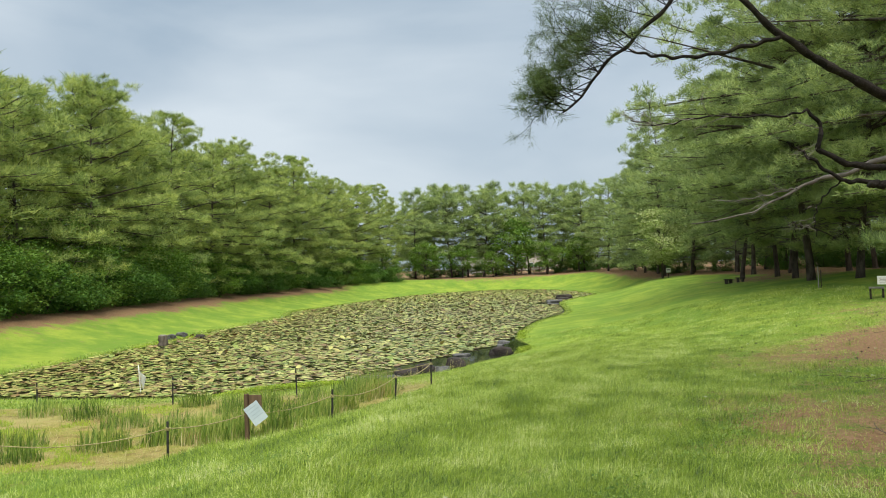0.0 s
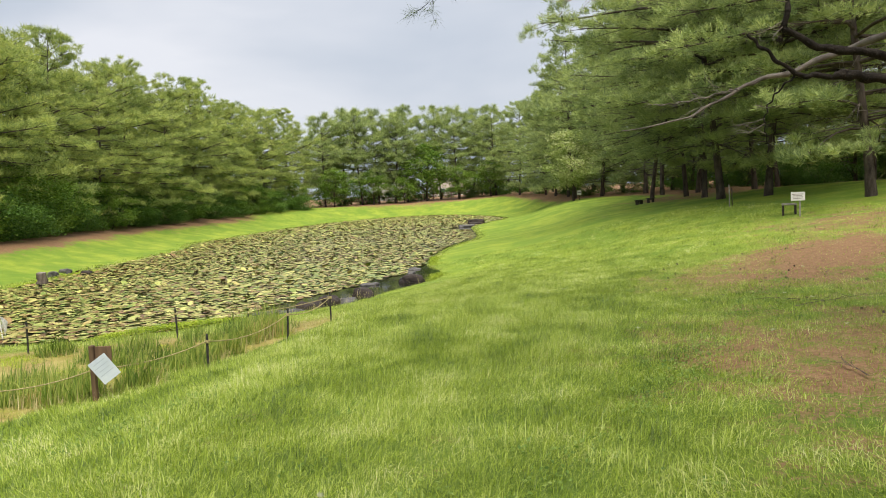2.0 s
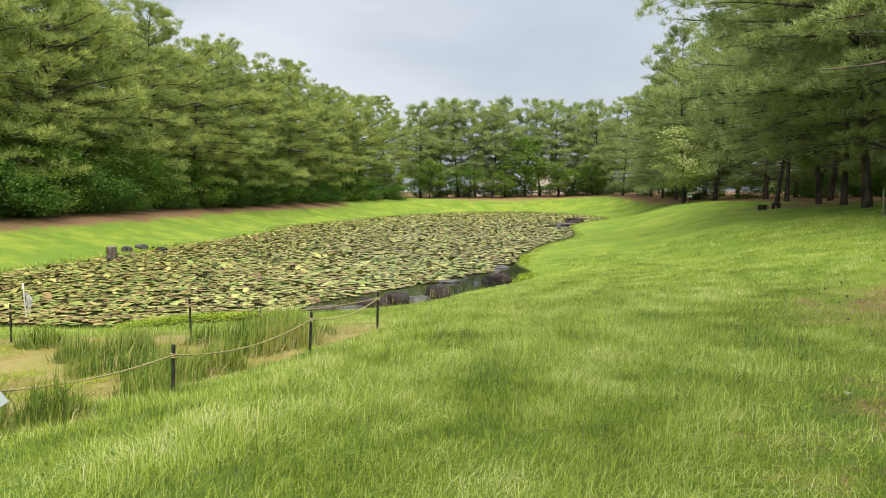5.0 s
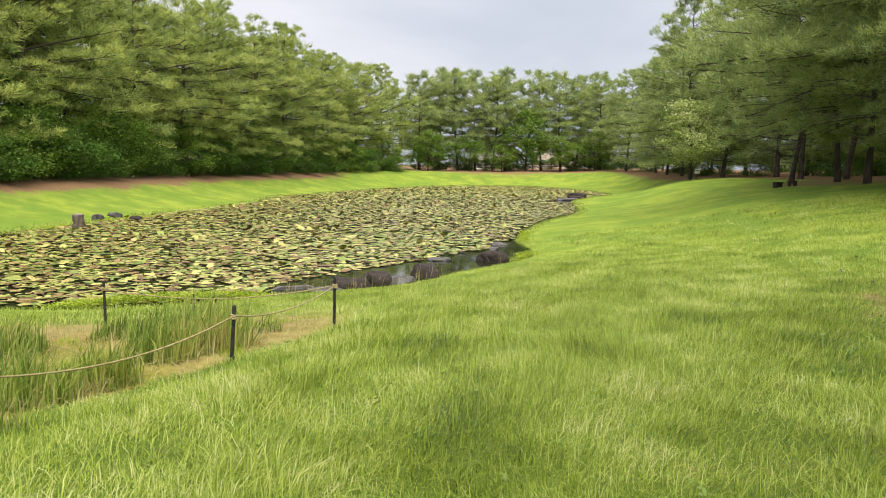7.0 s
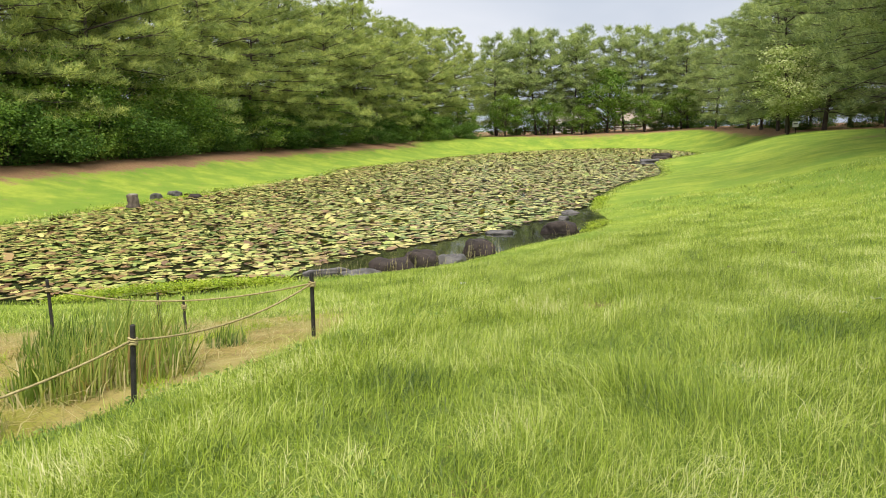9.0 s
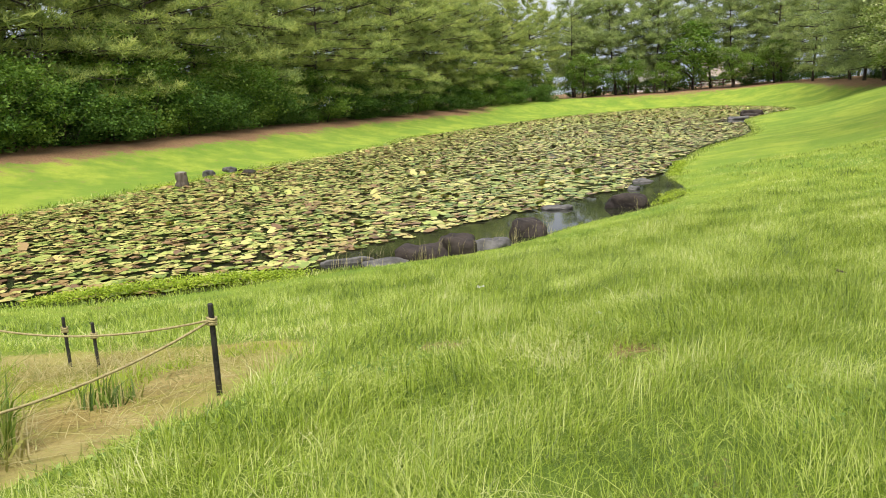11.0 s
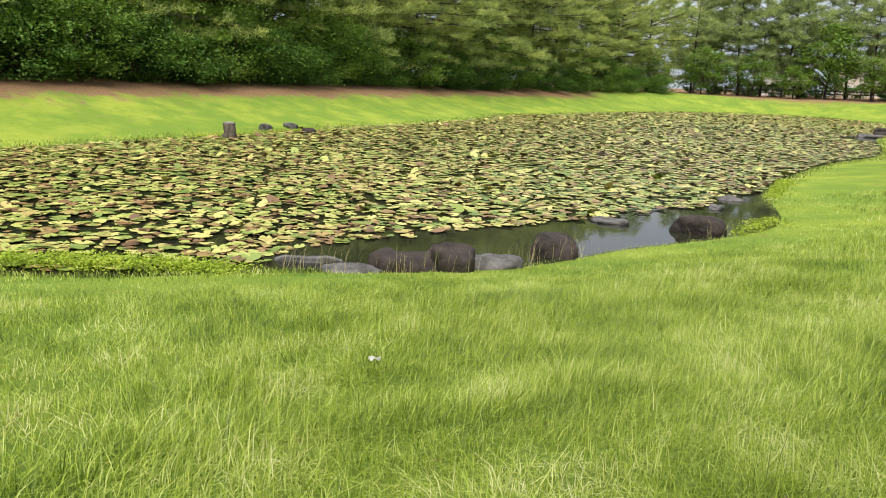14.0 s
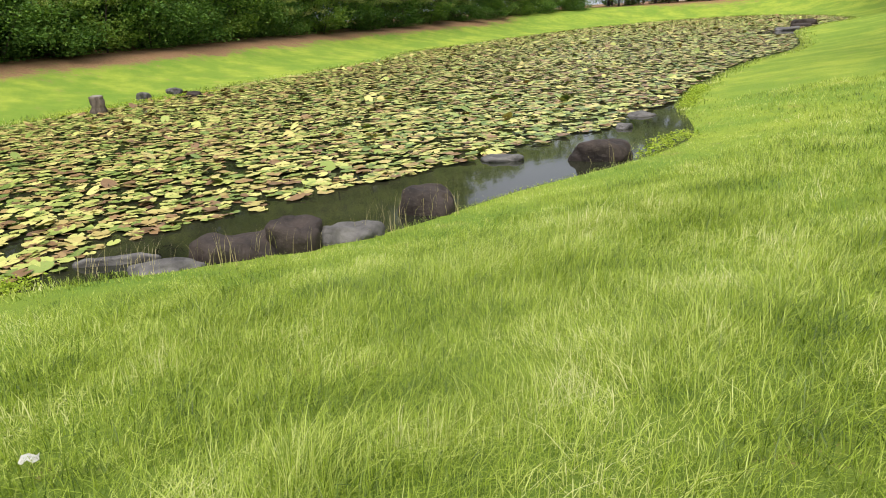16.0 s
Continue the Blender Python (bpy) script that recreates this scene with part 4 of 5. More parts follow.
rock(12.2, 77.6, 1.7, 1.0, 0.55, 0, 10, "dark boulder on the far shore")
rock(10.3, 71.0, 1.5, 0.9, 0.28, 0, 11, "grey stone on the far shore", MAT_ROCK_GREY)
rock(11.6, 75.0, 1.3, 0.8, 0.30, 0, 12, "dark boulder on the far shore")
rock(-14.75, 41.2, 0.5, 0.4, 0.24, 0, 13, "low grey rock in the grass of the far bank", MAT_ROCK_GREY, base=-1.5)
rock(-14.9, 43.2, 0.6, 0.45, 0.22, 0, 14, "low grey rock in the grass of the far bank", MAT_ROCK_GREY, base=-1.5)
rock(-13.6, 42.6, 0.6, 0.5, 0.24, 0, 15, "dark rock at the far water's edge")


def stump(x, y):
    root = thing("tree_stump", pose(x, y, -1.62, 2, 3, 20), "weathered grey-brown stump standing at the pond edge", "stump")
    z = np.linspace(0, 0.52, 8)
    V, T = tube(np.stack([0.02 * np.sin(z * 9), 0 * z, z], -1), 0.20 + 0.06 * np.exp(-z * 5) + 0.012 * np.sin(z * 25), 14)
    V[:, 0] += 0.02 * np.sin(V[:, 2] * 13 + V[:, 1] * 20)
    part("stump_side", mesh_np("stump_side", V, T, MAT_STUMP, True), None, root)
    bm = bmesh.new()
    bmesh.ops.create_cone(bm, cap_ends=True, segments=14, radius1=0.185, radius2=0.16, depth=0.04)
    bmesh.ops.translate(bm, vec=(0.0, 0, 0.525), verts=bm.verts)
    part("cut_top", bm, MAT_GREYWOOD, root, "pale sawn top")


stump(-14.0, 37.9)


# ---- rope fence round the boggy bed ----
def fence_post(root, x, y, top, z0=None, lean=(0, 0), r=0.018):
    z0 = hz(x, y) if z0 is None else z0
    bm = bmesh.new()
    h = top - z0 + 0.15
    bmesh.ops.create_cone(bm, cap_ends=True, segments=10, radius1=r, radius2=r * 0.92, depth=h)
    bmesh.ops.bevel(bm, geom=[e for e in bm.edges if all(v.co.z > 0 for v in e.verts)], offset=0.006, segments=1, affect='EDGES')
    bmesh.ops.translate(bm, vec=(0, 0, h / 2), verts=bm.verts)
    ob = part("post", bm, MAT_POST, root)
    ob.matrix_world = pose(x, y, z0 - 0.15, lean[0], lean[1], 0)
    knot = bmesh.new()
    for k in range(3):
        m = pose(0, 0, h - 0.09 - 0.016 * k, 6 * (k - 1), 4, 40 * k)
        ang = [6.283 * q / 10 for q in range(10)]
        V, T = tube([(math.cos(q) * (r + 0.008), math.sin(q) * (r + 0.008), 0.004 * math.sin(q * 2)) for q in ang + [6.283]], [0.008] * 11, 5)
        vs = [knot.verts.new(m @ Vector(v)) for v in V]
        for t in T:
            knot.faces.new([vs[i] for i in t])
    ko = part("knot", knot, MAT_ROPE, ob, "rope knotted round the post")
    return Vector((x + math.sin(radians(lean[1])) * (top - z0), y - math.sin(radians(lean[0])) * (top - z0), top - 0.1))


def rope(root, p, q, sag):
    n = 18
    t = np.linspace(0, 1, n)[:, None]
    P = np.array(p) * (1 - t) + np.array(q) * t
    P[:, 2] -= (sag * 4 * t * (1 - t))[:, 0]
    part("rope", mesh_np("rope", *tube(P, np.full(n, 0.0075), 6), MAT_ROPE, True), None, root)


def build_fence():
    root = thing("rope_fence", Matrix.Identity(4), "low fence of black posts joined by slack tan rope", "fence")
    front = [(-8.2, 9.6, -0.34, (1, -2)), (-6.1, 10.2, -0.34, (0, 2)), (-3.97, 10.84, -0.32, (1, 1)), (-2.88, 11.0, -0.16, (0, 0)), (-1.86, 12.3, -0.17, (0, 2)), (-0.98, 14.4, -0.19, (-2, 3)), (-0.33, 16.18, -0.18, (0, 1))]
    tops = []
    for i, (x, y, top, ln) in enumerate(front):
        tops.append(Vector((x, y, top - 0.12)) if i == 3 else fence_post(root, x, y, top, lean=ln))
    for (p, q), sag in zip(zip(tops, tops[1:]), (0.10, 0.12, 0.05, 0.07, 0.12, 0.10)):
        rope(root, p, q, sag)
    back = [(-0.33, 16.18, -0.18), (-3.35, 17.1, -0.42), (-6.0, 16.75, -0.45), (-8.8, 16.45, -0.45), (-11.5, 16.2, -0.45)]
    last = tops[-1]
    for i, (x, y, top) in enumerate(back[1:]):
        nxt = fence_post(root, x, y, top, lean=(0, (-1, 1, 0, 2)[i]))
        rope(root, last, nxt, 0.14)
        last = nxt
    for x, y, h in ((-2.3, 17.3, 0.42), (-2.0, 17.25, 0.36)):
        fence_post(root, x, y, hz(x, y) + h, r=0.014)


build_fence()


def notice_post():
    x, y = -2.85, 10.88
    root = thing("notice_post", pose(x, y, hz(x, y) - 0.12, 0, 0, -8), "brown timber post with a board and tilted paper notice", "notice board")
    h = 0.02 - hz(x, y) + 0.12
    part("post", box(0.055, 0.06, h, (0, 0, h / 2), 0.006), MAT_WOOD, root, "brown timber post")
    part("board", box(0.19, 0.022, 0.30, (0.124, 0.012, h - 0.165), 0.004), MAT_WOOD, root, "dark brown back board")
    tilt = Matrix.Rotation(radians(32), 4, 'Z') @ Matrix.Rotation(radians(-33), 4, 'Y')
    part("notice_paper", box(0.215, 0.004, 0.30, (0.165, -0.075, h - 0.26), 0.0, tilt), MAT_PAPER, root, "laminated white sheet hanging askew")
    for k, (w, dz) in enumerate(((0.15, 0.10), (0.17, 0.05), (0.13, 0.0), (0.16, -0.05))):
        m = tilt @ Matrix.Translation((0, -0.0028, dz))
        part("text_line", box(w, 0.001, 0.009, (0.165, -0.075, h - 0.26), 0.0, m), MAT_PAPER2, root)


MAT_PAPER2 = rough_solid("faded_print", (0.40, 0.46, 0.56), (0.52, 0.58, 0.66), 9.0, 0.4, 0.0)
notice_post()


def white_stake():
    x, y = -8.9, 22.3
    z = WATER - 0.1
    root = thing("white_stake", pose(x, y, z, 2, -3, 0), "thin white stake with a torn plastic strip", "stake")
    t = np.linspace(0, 1, 6)
    part("stake", mesh_np("stake", *tube(np.stack([0 * t, 0 * t, 0.95 * t], -1), np.full(6, 0.016), 7), MAT_WHITE, True), None, root)
    bm = bmesh.new()
    rows = [[bm.verts.new((0.02 + 0.16 * u * (0.4 + 0.6 * v), 0.03 * math.sin(u * 5 + v * 4), 0.45 + 0.35 * v - 0.22 * u)) for u in (0, 0.25, 0.5, 0.75, 1)] for v in (0, 0.33, 0.66, 1)]
    for r0, r1 in zip(rows, rows[1:]):
        for k in range(4):
            bm.faces.new((r0[k], r0[k + 1], r1[k + 1], r1[k]))
    bmesh.ops.solidify(bm, geom=bm.faces[:], thickness=0.004)
    part("plastic_strip", bm, MAT_WHITE, root)


white_stake()


# ---- furniture of the park ----
def picnic_bench(x, y, turn, w, label, group=""):
    root = thing("bench", at(x, y, turn, 1, 0.02), label, "bench", group)
    for k in (-1, 0, 1):
        part("slat", box(w, 0.11, 0.035, (0, k * 0.125, 0.30)), MAT_DARK, root)
    for k in (-1, 1):
        part("leg", box(0.05, 0.30, 0.28, (k * w * 0.32, 0, 0.14)), MAT_DARK, root)


picnic_bench(18.0, 48.2, 20, 0.5, "low dark wooden stool on the sunny lawn", "benches on the lawn")
picnic_bench(18.75, 48.2, 5, 0.5, "low dark wooden stool on the sunny lawn", "benches on the lawn")


def notice_stand():
    x, y = 14.5, 25.1
    root = thing("sign_stand", at(x, y, -25, 1, 0.05), "pale notice panel on a thin post beside a bench", "sign")
    part("post", box(0.045, 0.045, 0.80, (0.06, 0.04, 0.40), 0.005), MAT_GREYWOOD, root)
    panel = part("panel", box(0.42, 0.03, 0.28, (0, 0, 0.72), 0.006), MAT_WHITE, root, "white panel with grey lines")
    for k in range(4):
        part("text_line", box(0.31 - 0.05 * (k % 2), 0.002, 0.018, (-0.01, -0.0165, 0.79 - 0.045 * k), 0.0), MAT_GREYWOOD, panel)
    r2 = thing("stone_bench", at(14.85, 26.2, -28, 1, 0.02), "small bench with a dark opening under its pale top", "bench")
    part("seat", box(0.46, 0.42, 0.06, (0, 0, 0.38), 0.012), MAT_GREYWOOD, r2)
    for k in (-1, 1):
        part("leg", box(0.06, 0.38, 0.36, (k * 0.19, 0, 0.18), 0.01), MAT_DARK, r2)


notice_stand()


def small_sign(x, y, w, h, z):
    root = thing("sign", at(x, y, -15, 1, 0.05), "small white sign plate on a short post", "sign")
    part("post", box(0.06, 0.06, z, (0, 0.03, z / 2), 0.005), MAT_DARK, root)
    p = part("plate", box(w, 0.03, h, (0, -0.02, z), 0.006), MAT_WHITE, root)
    part("text_line", box(w * 0.7, 0.002, h * 0.2, (0, -0.037, z + h * 0.1), 0.0), MAT_INK, p)


small_sign(21.4, 72.5, 0.42, 0.42, 0.75)


def young_stake(x, y):
    root = thing("sapling_stake", at(x, y), "slim stake pair beside a sapling on the lawn", "stake")
    part("stake", mesh_np("stake", *tube([(0, 0, 0), (0.01, 0, 0.5), (0, 0.01, 1.0)], [0.024, 0.023, 0.02], 6), MAT_GREYWOOD, True), None, root)
    part("stake", mesh_np("stake", *tube([(0.13, 0, 0), (0.12, 0, 0.45), (0.13, 0.01, 0.85)], [0.02, 0.02, 0.018], 6), MAT_DARK, True), None, root)


young_stake(16.2, 33.0)


def far_rail():
    root = thing("timber_fence", Matrix.Identity(4), "red-brown post and rail fence before the trees", "fence")
    xs = np.arange(-2.0, 26.1, 1.6)
    for i, x in enumerate(xs):
        z = hz(x, 136)
        part("post", box(0.14, 0.14, 1.25, (x, 136, z + 0.55), 0.02), MAT_RAIL, root)
        if i:
            for k in (0.55, 0.95):
                part("rail", box(1.5, 0.07, 0.12, (x - 0.8, 136, z + k), 0.012), MAT_RAIL, root)


far_rail()


def house(x, y, w, d, h, turn, label, roof_mat, wall_mat):
    root = thing("house", at(x, y, turn, 1, 0.2), label, "house", "houses beyond the trees")
    wl = part("wall", box(w, d, h, (0, 0, h / 2), 0.02), wall_mat, root)
    bm = bmesh.new()
    pts = [(-w / 2 - 0.5, -d / 2 - 0.5, h + 0.01), (w / 2 + 0.5, -d / 2 - 0.5, h + 0.01), (w / 2 + 0.5, d / 2 + 0.5, h + 0.01), (-w / 2 - 0.5, d / 2 + 0.5, h + 0.01), (-w / 2 + 1.5, 0, h + 2.0), (w / 2 - 1.5, 0, h + 2.0)]
    v = [bm.verts.new(p) for p in pts]
    for f in ((0, 1, 5, 4), (2, 3, 4, 5), (1, 2, 5), (3, 0, 4), (3, 2, 1, 0)):
        bm.faces.new([v[i] for i in f])
    part("roof", bm, roof_mat, root)
    for r in range(2):
        for c in range(int(w // 2.6)):
            px = -w / 2 + 1.4 + c * 2.6
            wd = part("window", box(1.5, 0.08, 1.2, (px, -d / 2 - 0.03, 1.5 + r * 2.7), 0.01), MAT_WHITE, root)
            part("pane", box(1.34, 0.02, 1.04, (px, -d / 2 - 0.085, 1.5 + r * 2.7), 0.0), MAT_PANE, wd)


MAT_PANE = rough_solid("dark_glass", (0.03, 0.04, 0.05), (0.07, 0.08, 0.10), 0.8, 0.08, 0.0, gloss=0.6)
MAT_ROOF = rough_solid("grey_roof_tiles", (0.09, 0.09, 0.10), (0.18, 0.18, 0.19), 2.0, 0.7, 0.5, 0.03)
MAT_WALL = rough_solid("pale_render", (0.55, 0.54, 0.50), (0.70, 0.69, 0.66), 0.8, 0.85, 0.2, 0.01)
MAT_WALL2 = rough_solid("cream_render", (0.48, 0.43, 0.36), (0.62, 0.57, 0.50), 0.8, 0.85, 0.2, 0.01)
house(9, 185, 9, 8, 5.6, 0, "pale two-storey house with a grey roof behind the trees", MAT_ROOF, MAT_WALL)
house(24, 190, 9, 8, 5.4, 6, "cream two-storey house with a grey roof behind the trees", MAT_ROOF, MAT_WALL2)


def hedge(x, y, w, h, seed):
    m = leafy_meshes(seed, h, w / 2, 0.02, 40, 110, 0.14, MAT_SHRUB, stems=2, rad=0.04)
    tree_from("hedge", m, ("stem", "crown"), at(x, y, 0, 1), "clipped rounded dark-green hedge by the fence", "hedge", "hedges by the fence")


hedge(22.6, 134, 3.4, 1.9, 31)
hedge(26.4, 134, 4.0, 1.6, 32)
hedge(29.5, 133, 4.0, 1.5, 33)


# ---- lily pads ----
def pad_outline(n, rng, notch=0.32):
    a = np.linspace(notch, 2 * np.pi - notch, n)
    r = 1 + 0.05 * np.sin(a * 3 + rng.uniform(0, 6)) + 0.03 * rng.normal(size=n)
    return np.stack([np.cos(a) * r, np.sin(a) * r], -1)


def pads_np(x, y, size, n, rng, curl):
    """Many pads at once: a notched round leaf with an uneven, slightly lifted rim."""
    m = len(x)
    o = pad_outline(n, rng)
    turn = rng.uniform(0, 6.283, m)
    c, s = np.cos(turn)[:, None], np.sin(turn)[:, None]
    wob = 1 + 0.07 * rng.normal(size=(m, n))
    px, py = (o[None, :, 0] * c - o[None, :, 1] * s) * wob, (o[None, :, 0] * s + o[None, :, 1] * c) * wob
    tilt = rng.normal(size=(m, 2)) * curl * np.where(rng.random(m) < 0.06, 5.0, 1.0)[:, None]
    rim = px * tilt[:, :1] + py * tilt[:, 1:] + 0.05 * rng.normal(size=(m, n)) * (curl / 0.05)
    z0 = WATER + 0.012 + rng.uniform(0, 0.03, m)
    lift = np.maximum(0, -rim.min(axis=1)) * size * 0.85
    V = np.empty((m, n + 1, 3))
    V[:, 0] = np.stack([x, y, z0 + lift], -1)
    V[:, 1:, 0] = x[:, None] + px * size[:, None]
    V[:, 1:, 1] = y[:, None] + py * size[:, None]
    V[:, 1:, 2] = z0[:, None] + lift[:, None] + rim * size[:, None]
    k = np.arange(m)[:, None] * (n + 1)
    T = np.concatenate([k + np.array([0, i, i + 1]) for i in range(1, n)])
    return V.reshape(-1, 3), T


def open_water(x, y, d):
    """Where the pads leave the water free: along the rocks, and small dark gaps."""
    strip = 1.75 * sstep(22.6, 25.5, y) * sstep(36.5, 31.5, y) * sstep(-4.5, -1.5, x) + 0.12
    strip = strip * (1 + 0.25 * waves(x, y, 1.9, 6.0))
    far = ((x - 10.4) / 2.2) ** 2 + ((y - 68.5) / 3.5) ** 2 < 1
    gap = waves(x, y * 1.6, 1.15, 8.0) + 0.6 * waves(x, y * 1.5, 2.9, 3.0)
    return (d > -strip) | (gap > 0.86) | far


def build_pads():
    rng = np.random.default_rng(21)
    V, T = [], []
    near_pick = None
    for y0, y1, dens, r0, r1, n in ((21, 37, 42, 0.06, 0.13, 10), (37, 60, 30, 0.07, 0.14, 7), (60, 115, 18, 0.10, 0.17, 6)):
        m = int((y1 - y0) * 36 * dens)
        x, y = rng.uniform(-18, 18, m), rng.uniform(y0, y1, m)
        d = shore_distance(x, y)
        keep = (d < -0.1) & ~open_water(x, y, d)
        x, y = x[keep], y[keep]
        r = rng.uniform(r0, r1, len(x))
        if y0 == 21:
            order = np.argsort((x + 1.0) ** 2 + ((y - 25.5) * 1.0) ** 2)
            pick = order[:300]
            near_pick = (x[pick], y[pick], r[pick])
            rest = np.ones(len(x), bool)
            rest[pick] = False
            x, y, r = x[rest], y[rest], r[rest]
        V1, T1 = pads_np(x, y, r, n, rng, 0.045)
        V.append((V1, T1))
    me = mesh_np("lily_pads", *gather(V), MAT_PAD)
    tagged(new("lily_pads", me), "dense mat of green, yellowing and brown lily pads", "lily pads", kind="stuff")
    meshes = []
    for k in range(10):
        v, t = pads_np(np.zeros(1), np.zeros(1), np.ones(1), 14, rng, 0.06)
        v[:, 2] -= WATER + 0.0
        meshes.append(mesh_np("lily_pad", v, t, MAT_PAD))
    for i, (x, y, r) in enumerate(zip(*near_pick)):
        ob = new("lily_pad", meshes[i % 10])
        ob.matrix_world = Matrix.LocRotScale((x, y, WATER + rng.uniform(0, 0.02)), Euler((0, 0, rng.uniform(0, 6.28))), (r, r, r * 0.8))
        tagged(ob, "round notched lily pad floating on dark water", "lily pad", "lily pads near the rocks")


build_pads()


# ---- reeds and grass ----
def blades(x, y, h, w, rng, bend=0.5, sink=0.02):
    """Bent tapered blades with a middle joint."""
    n = len(x)
    z = height(x, y) - sink
    a = 3.0 * waves(x, y, 0.9, 11.0) + rng.normal(size=n) * 1.1
    lean = np.abs(rng.normal(size=n)) * bend
    dx, dy = np.cos(a), np.sin(a)
    f = rng.uniform(0, 6.283, n)
    sx, sy = np.cos(f), np.sin(f)
    P0 = np.stack([x, y, z], -1)
    P1 = P0 + np.stack([dx * lean * h * 0.35, dy * lean * h * 0.35, h * 0.6 / np.sqrt(1 + lean ** 2 * 0.4)], -1)
    P2 = P0 + np.stack([dx * lean * h, dy * lean * h, h / np.sqrt(1 + lean ** 2)], -1)
    S = np.stack([sx, sy, 0 * sx], -1) * w[:, None]
    V = np.stack([P0 - S, P0 + S, P1 - S * 0.75, P1 + S * 0.75, P2], 1).reshape(-1, 3)
    k = np.arange(n)[:, None] * 5
    T = np.concatenate([k + np.array([0, 1, 3]), k + np.array([0, 3, 2]), k + np.array([2, 3, 4])])
    return V, T


def simple_blades(x, y, h, w, rng, bend=0.5, sink=0.02):
    n = len(x)
    z = height(x, y) - sink
    a, f = rng.uniform(0, 6.283, n), rng.uniform(0, 6.283, n)
    lean = np.abs(rng.normal(size=n)) * bend
    P0 = np.stack([x, y, z], -1)
    P2 = P0 + np.stack([np.cos(a) * lean * h, np.sin(a) * lean * h, h / np.sqrt(1 + lean ** 2)], -1)
    S = np.stack([np.cos(f), np.sin(f), 0 * f], -1) * w[:, None]
    V = np.stack([P0 - S, P0 + S, P2], 1).reshape(-1, 3)
    return V, np.arange(len(V)).reshape(-1, 3)


def reed_clump(x, y, r, n, h, seed):
    rng = np.random.default_rng(seed)
    q = np.sqrt(rng.random(n)) * r
    a = rng.uniform(0, 6.283, n)
    hh = h * rng.uniform(0.3, 1.15, n) * (1.1 - 0.5 * q / r)
    V, T = blades(x + q * np.cos(a) * 1.3, y + q * np.sin(a), hh, rng.uniform(0.005, 0.009, n), rng, 0.36)
    root = thing("reed_clump", pose(x, y, hz(x, y)), "tuft of green sword-leaved reeds on the boggy ground", "reeds", "reed clumps in the bed")
    V = V - np.array([x, y, hz(x, y)])
    part("leaf_tuft", mesh_np("leaf_tuft", V, T, MAT_REED), None, root)
    k = max(40, n // 2)
    q, a = np.sqrt(rng.random(k)) * r * 1.25, rng.uniform(0, 6.283, k)
    V, T = blades(x + q * np.cos(a) * 1.3, y + q * np.sin(a), h * rng.uniform(0.15, 0.5, k), rng.uniform(0.004, 0.008, k), rng, 1.3)
    part("dead_leaf_skirt", mesh_np("dead_leaf_skirt", V - np.array([x, y, hz(x, y)]), T, MAT_STRAW), None, root, "brown dead leaves round the foot")


REEDS = [(-1.45, 15.2, 0.42, 620, 0.72), (-1.95, 15.6, 0.45, 560, 0.66), (-1.75, 14.8, 0.32, 380, 0.58), (-2.3, 13.5, 0.36, 460, 0.55), (-1.95, 14.0, 0.30, 380, 0.52), (-2.75, 13.9, 0.30, 320, 0.50), (-2.5, 11.35, 0.26, 380, 0.52), (-3.45, 11.7, 0.32, 520, 0.66), (-3.9, 12.1, 0.32, 420, 0.60), (-3.1, 11.25, 0.22, 260, 0.50),
         (-2.2, 12.5, 0.28, 220, 0.42), (-3.75, 15.7, 0.36, 420, 0.58), (-4.35, 15.5, 0.30, 300, 0.52), (-3.6, 14.5, 0.38, 320, 0.46), (-4.7, 13.4, 0.40, 340, 0.55), (-5.4, 12.0, 0.38, 360, 0.56), (-4.6, 12.3, 0.30, 280, 0.56), (-6.0, 14.3, 0.42, 320, 0.52), (-5.4, 16.5, 0.34, 260, 0.48), (-7.2, 15.3, 0.42, 300, 0.52), (-6.3, 11.2, 0.35, 240, 0.45),
         (-8.4, 15.9, 0.42, 280, 0.50), (-8.0, 13.0, 0.40, 260, 0.5), (-9.6, 14.6, 0.5, 260, 0.5), (-2.9, 16.4, 0.28, 200, 0.42), (-7.0, 12.6, 0.36, 240, 0.45), (-1.1, 16.2, 0.18, 90, 0.3)]
for i, r in enumerate(REEDS):
    reed_clump(r[0], r[1], r[2] * 0.85, r[3], r[4], 300 + i)


# where the lawn is trodden and seen closest
LAWN_LINE = np.concatenate([PATH_PTS[1:], [(2.6, 20.0), (1.6, 23.0)]])


